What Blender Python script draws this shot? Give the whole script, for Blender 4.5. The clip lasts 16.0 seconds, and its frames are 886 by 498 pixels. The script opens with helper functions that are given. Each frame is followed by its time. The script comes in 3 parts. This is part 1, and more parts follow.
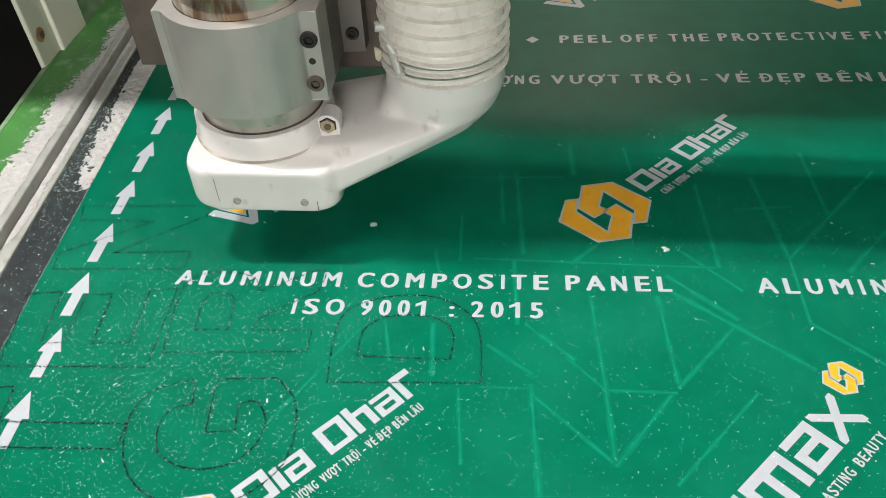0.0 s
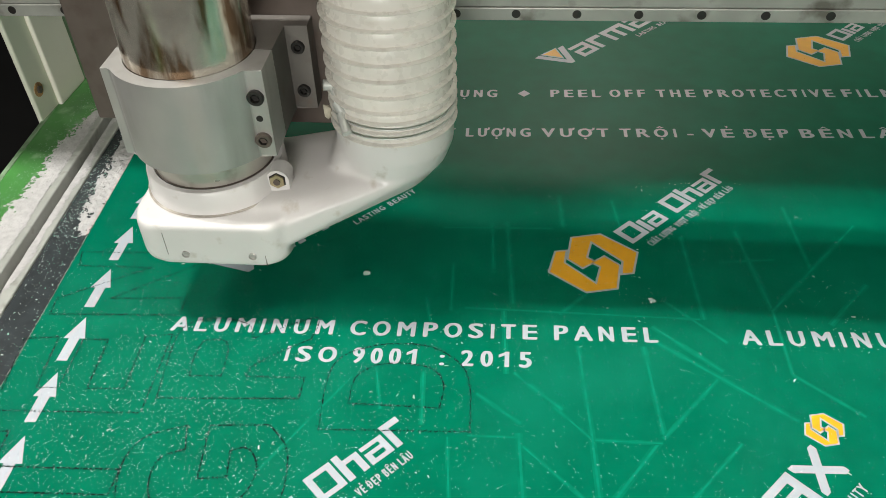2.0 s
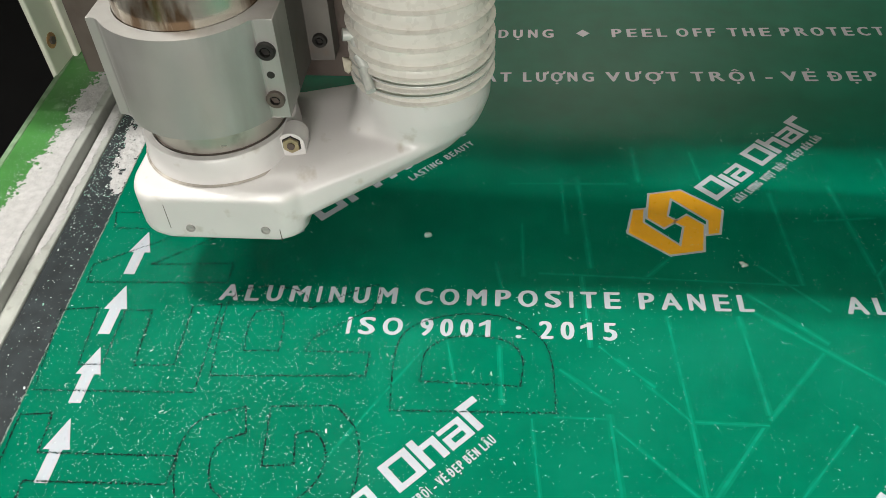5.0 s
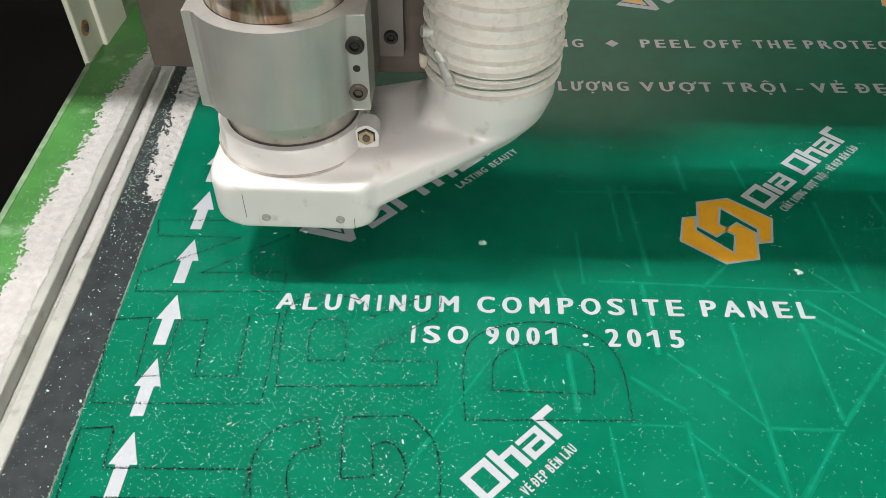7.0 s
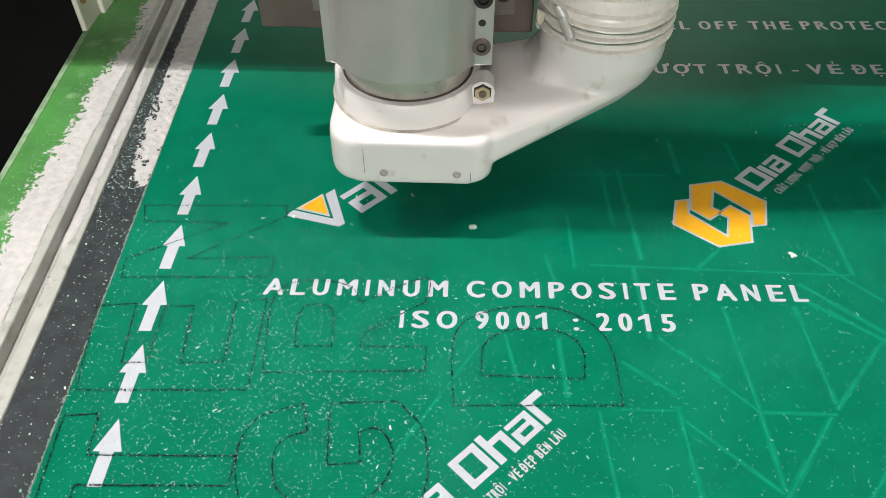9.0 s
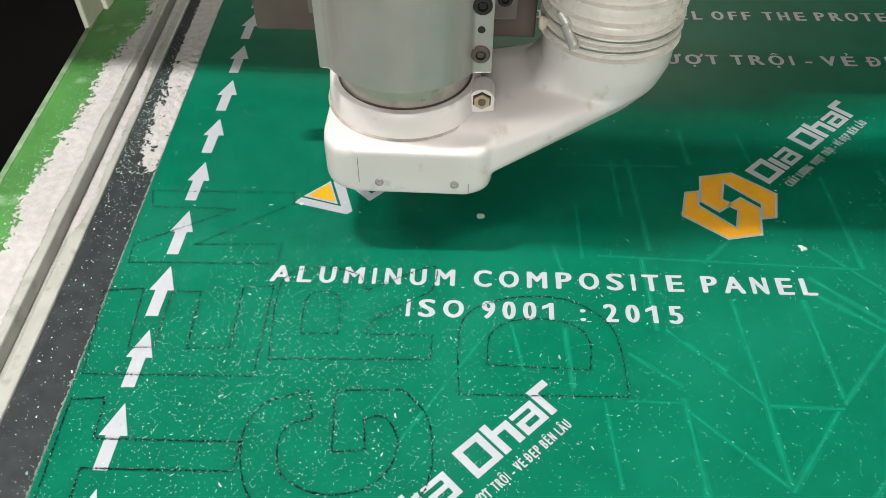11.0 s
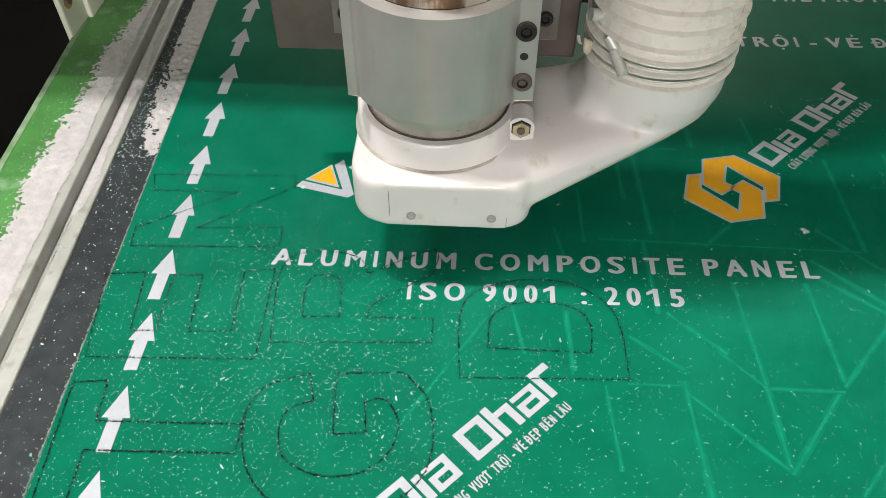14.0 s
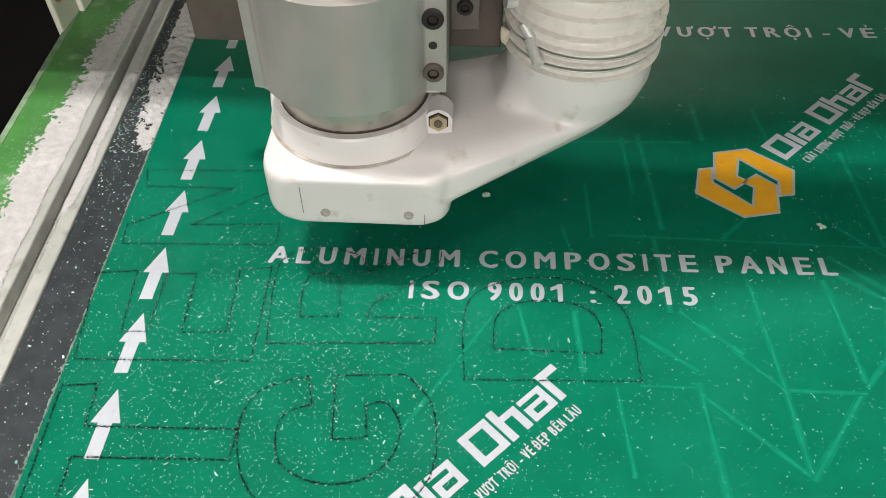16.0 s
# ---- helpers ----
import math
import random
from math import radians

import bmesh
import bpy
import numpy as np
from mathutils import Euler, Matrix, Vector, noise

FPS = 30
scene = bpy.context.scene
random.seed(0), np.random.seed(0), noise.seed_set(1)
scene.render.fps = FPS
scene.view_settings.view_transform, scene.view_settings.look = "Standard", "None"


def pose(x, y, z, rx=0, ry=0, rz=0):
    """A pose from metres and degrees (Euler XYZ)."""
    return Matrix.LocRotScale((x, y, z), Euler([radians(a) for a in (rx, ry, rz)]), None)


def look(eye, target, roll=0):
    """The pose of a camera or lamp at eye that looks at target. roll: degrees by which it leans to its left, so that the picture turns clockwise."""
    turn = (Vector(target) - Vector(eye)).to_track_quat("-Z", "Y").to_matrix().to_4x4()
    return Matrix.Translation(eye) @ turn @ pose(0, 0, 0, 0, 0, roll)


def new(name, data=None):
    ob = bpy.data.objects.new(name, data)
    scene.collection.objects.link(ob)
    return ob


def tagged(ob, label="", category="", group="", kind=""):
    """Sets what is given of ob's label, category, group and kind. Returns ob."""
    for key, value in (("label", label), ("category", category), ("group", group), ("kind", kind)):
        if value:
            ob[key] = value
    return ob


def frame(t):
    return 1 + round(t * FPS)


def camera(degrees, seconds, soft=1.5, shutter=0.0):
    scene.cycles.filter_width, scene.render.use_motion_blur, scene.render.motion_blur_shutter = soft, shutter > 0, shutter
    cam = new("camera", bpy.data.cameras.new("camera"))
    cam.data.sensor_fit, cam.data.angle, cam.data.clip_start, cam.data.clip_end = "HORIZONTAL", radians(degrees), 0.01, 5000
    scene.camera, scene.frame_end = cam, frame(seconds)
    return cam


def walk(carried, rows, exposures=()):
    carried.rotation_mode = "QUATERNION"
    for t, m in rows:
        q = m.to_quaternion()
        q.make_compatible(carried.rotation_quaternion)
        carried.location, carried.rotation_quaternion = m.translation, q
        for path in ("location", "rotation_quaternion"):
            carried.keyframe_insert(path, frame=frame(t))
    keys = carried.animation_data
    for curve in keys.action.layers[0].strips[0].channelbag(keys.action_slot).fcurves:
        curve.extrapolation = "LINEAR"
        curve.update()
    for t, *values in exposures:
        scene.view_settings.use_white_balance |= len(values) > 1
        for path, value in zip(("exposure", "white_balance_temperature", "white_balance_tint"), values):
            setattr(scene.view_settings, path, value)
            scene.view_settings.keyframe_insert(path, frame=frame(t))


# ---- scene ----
import functools

cam = camera(56.9, 16.0, 0.6)
PATH = [
    (0, (0.369, -0.582, 0.62), (0.184, 0.85, -0.765), -4.5),
    (0.5, (0.37, -0.583, 0.623), (0.188, 0.863, -0.748), -4.2),
    (1, (0.371, -0.588, 0.63), (0.187, 0.889, -0.705), -3.8),
    (1.5, (0.373, -0.592, 0.637), (0.195, 0.889, -0.695), -3.6),
    (2, (0.374, -0.591, 0.639), (0.201, 0.911, -0.669), -3.4),
    (2.5, (0.373, -0.588, 0.639), (0.198, 0.918, -0.665), -3.5),
    (3, (0.37, -0.584, 0.634), (0.19, 0.914, -0.678), -3.5),
    (3.5, (0.361, -0.573, 0.629), (0.17, 0.902, -0.708), -3.5),
    (4, (0.349, -0.555, 0.623), (0.154, 0.895, -0.741), -3.6),
    (4.5, (0.32, -0.531, 0.609), (0.135, 0.882, -0.794), -3.4),
    (4.7, (0.313, -0.523, 0.608), (0.119, 0.875, -0.809), -4.2),
    (6.8, (0.195, -0.523, 0.611), (0.122, 0.881, -0.812), -1.1),
    (7, (0.194, -0.526, 0.606), (0.121, 0.896, -0.798), -1.2),
    (7.5, (0.197, -0.524, 0.603), (0.133, 0.898, -0.802), -1.5),
    (8, (0.199, -0.527, 0.603), (0.144, 0.887, -0.81), -1.7),
    (8.5, (0.201, -0.523, 0.602), (0.134, 0.888, -0.814), -1.6),
    (9, (0.205, -0.521, 0.596), (0.131, 0.88, -0.829), -1.5),
    (11.5, (0.207, -0.52, 0.592), (0.11, 0.856, -0.857), -1.5),
    (12, (0.211, -0.52, 0.59), (0.115, 0.846, -0.867), -1.6),
    (12.5, (0.21, -0.521, 0.59), (0.113, 0.842, -0.871), -1.6),
    (13, (0.208, -0.52, 0.59), (0.106, 0.835, -0.878), -1.7),
    (13.5, (0.209, -0.52, 0.59), (0.108, 0.824, -0.887), -1.6),
    (14, (0.21, -0.52, 0.593), (0.104, 0.833, -0.876), -1.9),
    (14.5, (0.212, -0.521, 0.593), (0.106, 0.836, -0.873), -1.9),
    (15, (0.213, -0.52, 0.592), (0.11, 0.839, -0.871), -1.9),
    (15.5, (0.213, -0.518, 0.589), (0.115, 0.845, -0.871), -1.8),
    (16, (0.206, -0.502, 0.57), (0.099, 0.85, -0.9), -2.1),
]
# the camera's white balance drifts from neutral to a warmer, pinker white
WHITE = [(0, -0.08, 6500, 11), (1.5, -0.08, 6500, 8.5), (4.5, -0.08, 6500, 8.5), (7, -0.08, 6500, 11.5), (9, -0.08, 6500, 11.5), (11.5, -0.08, 6550, 12.5), (16, -0.08, 6550, 13)]
walk(cam, [(t, look(eye, target, roll)) for t, eye, target, roll in PATH], WHITE)

# ---- world and lights ----
world = bpy.data.worlds.new("world")
scene.world = world
world.use_nodes = True
world.node_tree.nodes["Background"].inputs[0].default_value = (0.9, 0.92, 0.95, 1)
world.node_tree.nodes["Background"].inputs[1].default_value = 0.05


def area_lamp(name, at, aim, size_x, size_y, watts, colour):
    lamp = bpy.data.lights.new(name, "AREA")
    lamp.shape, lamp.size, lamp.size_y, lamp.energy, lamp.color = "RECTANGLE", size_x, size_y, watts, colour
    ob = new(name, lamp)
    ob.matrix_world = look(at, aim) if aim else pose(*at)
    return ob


LIGHT = (1.0, 0.97, 0.925)
area_lamp("overhead_light", (-0.50, 0.17, 2.60), None, 0.35, 0.05, 62, LIGHT)
area_lamp("overhead_light", (-1.60, 0.13, 2.25), (0.1, 0.10, 0), 0.06, 0.6, 29, LIGHT)
area_lamp("overhead_light", (1.50, 0.16, 2.75), None, 1.2, 0.05, 36, LIGHT)
# added and unseen: lights the north wall so the film mirrors it brighter
area_lamp("overhead_light", (0.6, 2.7, 2.6), (0.6, 3.6, 1.6), 1.2, 0.2, 100, LIGHT)
# added upward fill, unseen: bounces off the roof into the shadows
area_lamp("overhead_light", (1.15, -0.35, 2.50), (1.15, -0.3499, 3.0), 1.2, 0.1, 46, LIGHT)
# added front fill, no lamp known there: brightens the upright faces
area_lamp("front_fill_light", (0.2, -3.4, 1.2), (0.1, 0.1, 0.2), 1.8, 0.3, 100, LIGHT)


# ---- materials ----
def material(name, colour, rough=0.5, metal=0.0, vary=0.12, scale=30.0, bump=0.0, bump_scale=200.0, dark=None, spots=None, coat=0.0, gloss=0.5, stretch=1.0):
    """Principled surface with grain at two scales; dark: a stain colour, spots: (scale, threshold, softness) of the stains."""
    m = bpy.data.materials.new(name)
    m.use_nodes = True
    nt = m.node_tree
    b = nt.nodes["Principled BSDF"]
    tc = nt.nodes.new("ShaderNodeTexCoord")
    b.inputs["Roughness"].default_value = rough
    b.inputs["Metallic"].default_value = metal
    b.inputs["Coat Weight"].default_value = coat
    b.inputs["Specular IOR Level"].default_value = gloss
    n1 = nt.nodes.new("ShaderNodeTexNoise")
    n1.inputs["Scale"].default_value, n1.inputs["Detail"].default_value = scale, 6
    nt.links.new(tc.outputs["Object"], n1.inputs["Vector"])
    r1 = nt.nodes.new("ShaderNodeValToRGB")
    lo, hi = [max(c * (1 - vary), 0) for c in colour], [min(c * (1 + vary), 1) for c in colour]
    r1.color_ramp.elements[0].color, r1.color_ramp.elements[1].color = (*lo, 1), (*hi, 1)
    r1.color_ramp.elements[0].position, r1.color_ramp.elements[1].position = 0.3, 0.7
    nt.links.new(n1.outputs["Fac"], r1.inputs["Fac"])
    out = r1.outputs["Color"]
    if dark:
        n2 = nt.nodes.new("ShaderNodeTexNoise")
        n2.inputs["Scale"].default_value, n2.inputs["Detail"].default_value = spots[0], 8
        mp = nt.nodes.new("ShaderNodeMapping")
        mp.inputs["Scale"].default_value = (1, 1, stretch)
        nt.links.new(tc.outputs["Object"], mp.inputs["Vector"])
        nt.links.new(mp.outputs["Vector"], n2.inputs["Vector"])
        r2 = nt.nodes.new("ShaderNodeMapRange")
        r2.inputs["From Min"].default_value, r2.inputs["From Max"].default_value = spots[1], spots[1] + spots[2]
        nt.links.new(n2.outputs["Fac"], r2.inputs["Value"])
        mix = nt.nodes.new("ShaderNodeMix")
        mix.data_type = "RGBA"
        nt.links.new(r2.outputs["Result"], mix.inputs["Factor"])
        nt.links.new(out, mix.inputs["A"])
        mix.inputs["B"].default_value = (*dark, 1)
        out = mix.outputs["Result"]
    nt.links.new(out, b.inputs["Base Color"])
    rr = nt.nodes.new("ShaderNodeMapRange")
    rr.inputs["To Min"].default_value, rr.inputs["To Max"].default_value = max(rough - 0.07, 0.02), min(rough + 0.07, 1)
    n3 = nt.nodes.new("ShaderNodeTexNoise")
    n3.inputs["Scale"].default_value = scale * 4
    nt.links.new(tc.outputs["Object"], n3.inputs["Vector"])
    nt.links.new(n3.outputs["Fac"], rr.inputs["Value"])
    nt.links.new(rr.outputs["Result"], b.inputs["Roughness"])
    if bump:
        n4 = nt.nodes.new("ShaderNodeTexNoise")
        n4.inputs["Scale"].default_value, n4.inputs["Detail"].default_value = bump_scale, 4
        nt.links.new(tc.outputs["Object"], n4.inputs["Vector"])
        bp = nt.nodes.new("ShaderNodeBump")
        bp.inputs["Strength"].default_value, bp.inputs["Distance"].default_value = bump, 0.001
        nt.links.new(n4.outputs["Fac"], bp.inputs["Height"])
        nt.links.new(bp.outputs["Normal"], b.inputs["Normal"])
    return m


FILM = material("green_film", (0.0, 0.127, 0.069), 0.2, vary=0.08, scale=30, bump=0.02, bump_scale=40, gloss=0.07, dark=(0.003, 0.160, 0.093), spots=(7, 0.47, 0.3))
FILM_LINE = material("pale_green_line", (0.002, 0.190, 0.108), 0.2, vary=0.2, scale=60, gloss=0.07)
FILM_SOFT = material("soft_green_line", (0.001, 0.150, 0.084), 0.2, vary=0.16, scale=40, gloss=0.07)
PRINT_WHITE = material("white_print", (0.405, 0.43, 0.475), 0.3, vary=0.03, scale=60)
PRINT_YELLOW = material("yellow_print", (0.80, 0.385, 0.010), 0.3, vary=0.05, scale=60)
GROOVE = material("cut_groove", (0.003, 0.018, 0.014), 0.8, vary=0.5, scale=300, gloss=0.1)
BED = material("black_bed", (0.020, 0.026, 0.029), 0.6, vary=0.35, scale=60, dark=(0.09, 0.10, 0.10), spots=(260, 0.63, 0.06), gloss=0.25)
ALU = material("aluminium", (0.44, 0.43, 0.41), 0.40, 0.5, vary=0.06, scale=25, bump=0.05, bump_scale=500, dark=(0.33, 0.31, 0.28), spots=(22, 0.55, 0.2), stretch=0.15)
FRAME = material("grey_frame", (0.37, 0.38, 0.35), 0.5, 0.15, vary=0.12, scale=40, dark=(0.28, 0.28, 0.25), spots=(50, 0.58, 0.15))
WORN = material("worn_green_rim", (0.19, 0.29, 0.17), 0.7, vary=0.25, scale=60, dark=(0.10, 0.22, 0.08), spots=(40, 0.52, 0.2))
STEEL = material("stained_steel", (0.62, 0.58, 0.50), 0.2, 0.75, vary=0.2, scale=18, dark=(0.17, 0.11, 0.065), spots=(60, 0.47, 0.16), stretch=0.2)
NOSE = material("bright_steel", (0.52, 0.49, 0.44), 0.3, 0.6, vary=0.12, scale=12, dark=(0.24, 0.19, 0.14), spots=(30, 0.58, 0.2))
PLASTIC = material("white_plastic", (0.65, 0.63, 0.615), 0.33, vary=0.03, scale=20, dark=(0.40, 0.35, 0.28), spots=(44, 0.625, 0.2))
HOSE = material("cream_hose", (0.68, 0.655, 0.60), 0.28, vary=0.06, scale=25, dark=(0.56, 0.52, 0.45), spots=(55, 0.6, 0.2))
RUST = material("brown_steel", (0.13, 0.105, 0.09), 0.5, 0.5, vary=0.22, scale=14, dark=(0.09, 0.065, 0.055), spots=(30, 0.52, 0.3))
BLACK = material("black_steel", (0.02, 0.018, 0.016), 0.5, 0.3, vary=0.3, scale=80)
ZINC = material("zinc", (0.56, 0.57, 0.54), 0.42, 0.4, vary=0.1, scale=90)
# besides dirt, this colour holds the shade that falls on the flange
CAST = material("dirty_shaded_cast", (0.15, 0.138, 0.125), 0.5, 0.3, vary=0.15, scale=25, dark=(0.14, 0.11, 0.09), spots=(40, 0.58, 0.15))
STAIN = material("rust_stain", (0.42, 0.24, 0.10), 0.7, vary=0.4, scale=120, dark=(0.15, 0.07, 0.03), spots=(90, 0.5, 0.2))
TAPE = material("old_tape", (0.42, 0.38, 0.30), 0.7, vary=0.2, scale=150)
# serves the collar's grime and the painted shade under the hose ribs
GRIME_SHADE = material("brown_grime_shade", (0.33, 0.30, 0.26), 0.8, vary=0.3, scale=60, dark=(0.58, 0.56, 0.52), spots=(45, 0.55, 0.2))
RAIL = material("dirty_rail_steel", (0.34, 0.345, 0.315), 0.45, 0.35, vary=0.15, scale=20, dark=(0.15, 0.14, 0.12), spots=(28, 0.56, 0.14))
SCREW = material("dull_screw", (0.40, 0.38, 0.36), 0.5, 0.2, vary=0.2, scale=200)
BRASS = material("yellow_zinc", (0.42, 0.36, 0.22), 0.35, 0.9, vary=0.1, scale=90)
GREEN = material("green_paint", (0.055, 0.215, 0.045), 0.4, vary=0.28, scale=12, dark=(0.24, 0.40, 0.22), spots=(34, 0.55, 0.25))
CREAM = material("cream_paint", (0.66, 0.68, 0.56), 0.4, vary=0.05, scale=10, dark=(0.32, 0.2, 0.1), spots=(14, 0.68, 0.08))
PALE = material("pale_cream_paint", (0.78, 0.76, 0.66), 0.4, vary=0.04, scale=10)
DUST = material("white_dust", (0.45, 0.44, 0.435), 0.95, vary=0.1, scale=120, bump=0.6, bump_scale=700)
CHIP = material("chip_white", (0.62, 0.69, 0.65), 0.6, vary=0.2, scale=60)
BURR = material("worn_film_edge", (0.17, 0.22, 0.20), 0.6, vary=0.4, scale=200)
def flaky(m, low, high):
    """Gives every loose piece a tone of its own between two colours."""
    nt = m.node_tree
    geo, mix = nt.nodes.new("ShaderNodeNewGeometry"), nt.nodes.new("ShaderNodeMix")
    mix.data_type = "RGBA"
    mix.inputs["A"].default_value, mix.inputs["B"].default_value = (*low, 1), (*high, 1)
    nt.links.new(geo.outputs["Random Per Island"], mix.inputs["Factor"])
    nt.links.new(mix.outputs["Result"], nt.nodes["Principled BSDF"].inputs["Base Color"])


flaky(CHIP, (0.10, 0.34, 0.24), (0.78, 0.82, 0.79))
# the dark of the unlit void beside the bed is put into this colour
ROOM = material("void_black", (0.004, 0.004, 0.004), 0.8, vary=0.3, scale=3, gloss=0.03)
CEIL = material("wall_paint", (0.46, 0.45, 0.40), 0.8, vary=0.15, scale=2)
# unseen roof kept pale so it throws the upward lamp back as fill
ROOF = material("roof_bounce", (0.50, 0.51, 0.48), 0.8, vary=0.1, scale=2, gloss=0.1)


# ---- mesh helpers ----
def put(name, bm, mat, parent=None, label="", smooth=None):
    me = bpy.data.meshes.new(name)
    bmesh.ops.recalc_face_normals(bm, faces=bm.faces)
    bm.to_mesh(me)
    bm.free()
    me.materials.append(mat)
    if smooth is not None:
        for p in me.polygons:
            p.use_smooth = True
        me.set_sharp_from_angle(angle=radians(smooth))
    ob = new(name, me)
    if parent:
        ob.parent = parent
    if label:
        tagged(ob, label)
    return ob


def part(name, bm, mat, parent, label="", smooth=None):
    return put(name, bm, mat, parent, label, smooth)


def box(x0, x1, y0, y1, z0, z1, bevel=0.0, seg=2):
    bm = bmesh.new()
    bmesh.ops.create_cube(bm, size=1)
    for v in bm.verts:
        v.co = ((x0 + x1) / 2 + v.co.x * (x1 - x0), (y0 + y1) / 2 + v.co.y * (y1 - y0), (z0 + z1) / 2 + v.co.z * (z1 - z0))
    if bevel:
        bmesh.ops.bevel(bm, geom=bm.edges[:], offset=bevel, segments=seg, affect="EDGES", profile=0.5)
    return bm


def lathe(profile, seg=64, centre=(0, 0), arc=None):
    """Turned body: profile of (radius, z) pairs about the z axis."""
    bm = bmesh.new()
    rings = []
    for k in range(seg):
        a = 2 * math.pi * k / seg
        rings.append([bm.verts.new((centre[0] + r * math.cos(a), centre[1] + r * math.sin(a), z)) for r, z in profile])
    for k in range(seg):
        p, q = rings[k], rings[(k + 1) % seg]
        for i in range(len(profile) - 1):
            bm.faces.new((p[i], q[i], q[i + 1], p[i + 1]))
    return bm


def prism(outline, z0, z1, bevel=0.0, seg=2):
    bm = bmesh.new()
    lo = [bm.verts.new((x, y, z0)) for x, y in outline]
    hi = [bm.verts.new((x, y, z1)) for x, y in outline]
    n = len(outline)
    for k in range(n):
        bm.faces.new((lo[k], lo[(k + 1) % n], hi[(k + 1) % n], hi[k]))
    bm.faces.new(hi)
    bm.faces.new(lo[::-1])
    if bevel:
        rim = [e for e in bm.edges if abs(e.verts[0].co.z - e.verts[1].co.z) < 1e-6]
        bmesh.ops.bevel(bm, geom=rim, offset=bevel, segments=seg, affect="EDGES", profile=0.5)
    return bm


def rod(a, b, r, seg=16):
    bm = bmesh.new()
    a, b = Vector(a), Vector(b)
    bmesh.ops.create_cone(bm, cap_ends=True, segments=seg, radius1=r, radius2=r, depth=(b - a).length)
    bm.transform(Matrix.Translation((a + b) / 2) @ (b - a).to_track_quat("Z", "Y").to_matrix().to_4x4())
    return bm


def merge(*bms):
    out = bmesh.new()
    for b in bms:
        me = bpy.data.meshes.new("t")
        b.to_mesh(me)
        out.from_mesh(me)
        bpy.data.meshes.remove(me)
        b.free()
    return out


def rounded_rect(x0, x1, y0, y1, radii, n=8):
    """Outline with corner radii (front left, front right, back right, back left)."""
    pts = []
    corners = ((x0, y0, 1, 1, 180), (x1, y0, -1, 1, 270), (x1, y1, -1, -1, 0), (x0, y1, 1, -1, 90))
    for (x, y, sx, sy, a0), r in zip(corners, radii):
        for k in range(n + 1):
            a = radians(a0 + 90 * k / n)
            pts.append((x + sx * r + r * math.cos(a), y + sy * r + r * math.sin(a)))
    return pts


SHEAR = 0.035  # the bed's long side leans by this against the print


# ---- room ----
def room():
    put_box = lambda name, mat, *a: tagged(put(name, box(*a), mat), kind="structure")
    tagged(put_box("floor", ROOM, -4, 5, -4, 5, -0.95, -0.85), "workshop floor coloured near black as the unlit void")
    tagged(put_box("wall_north", CEIL, -4, 5, 3.6, 3.7, -0.85, 3.0), "plain pale workshop wall")
    tagged(put_box("wall_south", CEIL, -4, 5, -4.1, -4, -0.85, 3.0), "plain pale workshop wall")
    tagged(put_box("wall_west", ROOM, -4.1, -4, -4, 5, -0.85, 3.0), "workshop wall coloured near black as the unlit void")
    tagged(put_box("wall_east", CEIL, 5, 5.1, -4, 5, -0.85, 3.0), "plain pale workshop wall")
    tagged(put_box("ceiling", ROOF, -4, 5, -4, 5, 3.0, 3.1), "unseen pale roof that bounces fill light")


room()


# ---- machine bed ----
def strip(name, mat, x0, x1, z0, z1, y0, y1, parent, label="", bevel=0.001):
    bm = box(x0, x1, y0, y1, z0, z1, bevel)
    for v in bm.verts:
        v.co.x -= SHEAR * v.co.y
    return part(name, bm, mat, parent, label)


def machine_bed():
    bed = new("machine_bed")
    tagged(bed, "green painted router bed with black table and dusty aluminium edge", "machine bed")
    strip("table_plate", BED, -0.2040, 2.5, -0.05, -0.0035, -0.6, 1.5, bed, "black table top under the panel")
    strip("edge_strip", FRAME, -0.2205, -0.2045, -0.05, -0.001, -0.6, 1.5, bed, "grey aluminium edge strip", 0.002)
    strip("groove_floor", FRAME, -0.2310, -0.2210, -0.05, -0.012, -0.6, 1.5, bed)
    strip("edge_lip", FRAME, -0.2440, -0.2315, -0.05, 0.004, -0.6, 1.5, bed, "grey aluminium lip", 0.002)
    strip("side_beam", GREEN, -0.331, -0.2445, -0.12, 0.001, -0.6, 1.5, bed, "bright green painted side beam", 0.010)
    strip("worn_rim", WORN, -0.3290, -0.3215, -0.002, 0.0016, -0.6, 1.5, bed, "dusty worn rim of the beam", 0.0004)
    strip("under_frame", BLACK, -0.33, 2.5, -0.6, -0.125, -0.6, 1.5, bed, "black lower frame")
    return bed


machine_bed()


def smooth_step(a, b, x):
    t = min(max((x - a) / (b - a), 0), 1)
    return t * t * (3 - 2 * t)


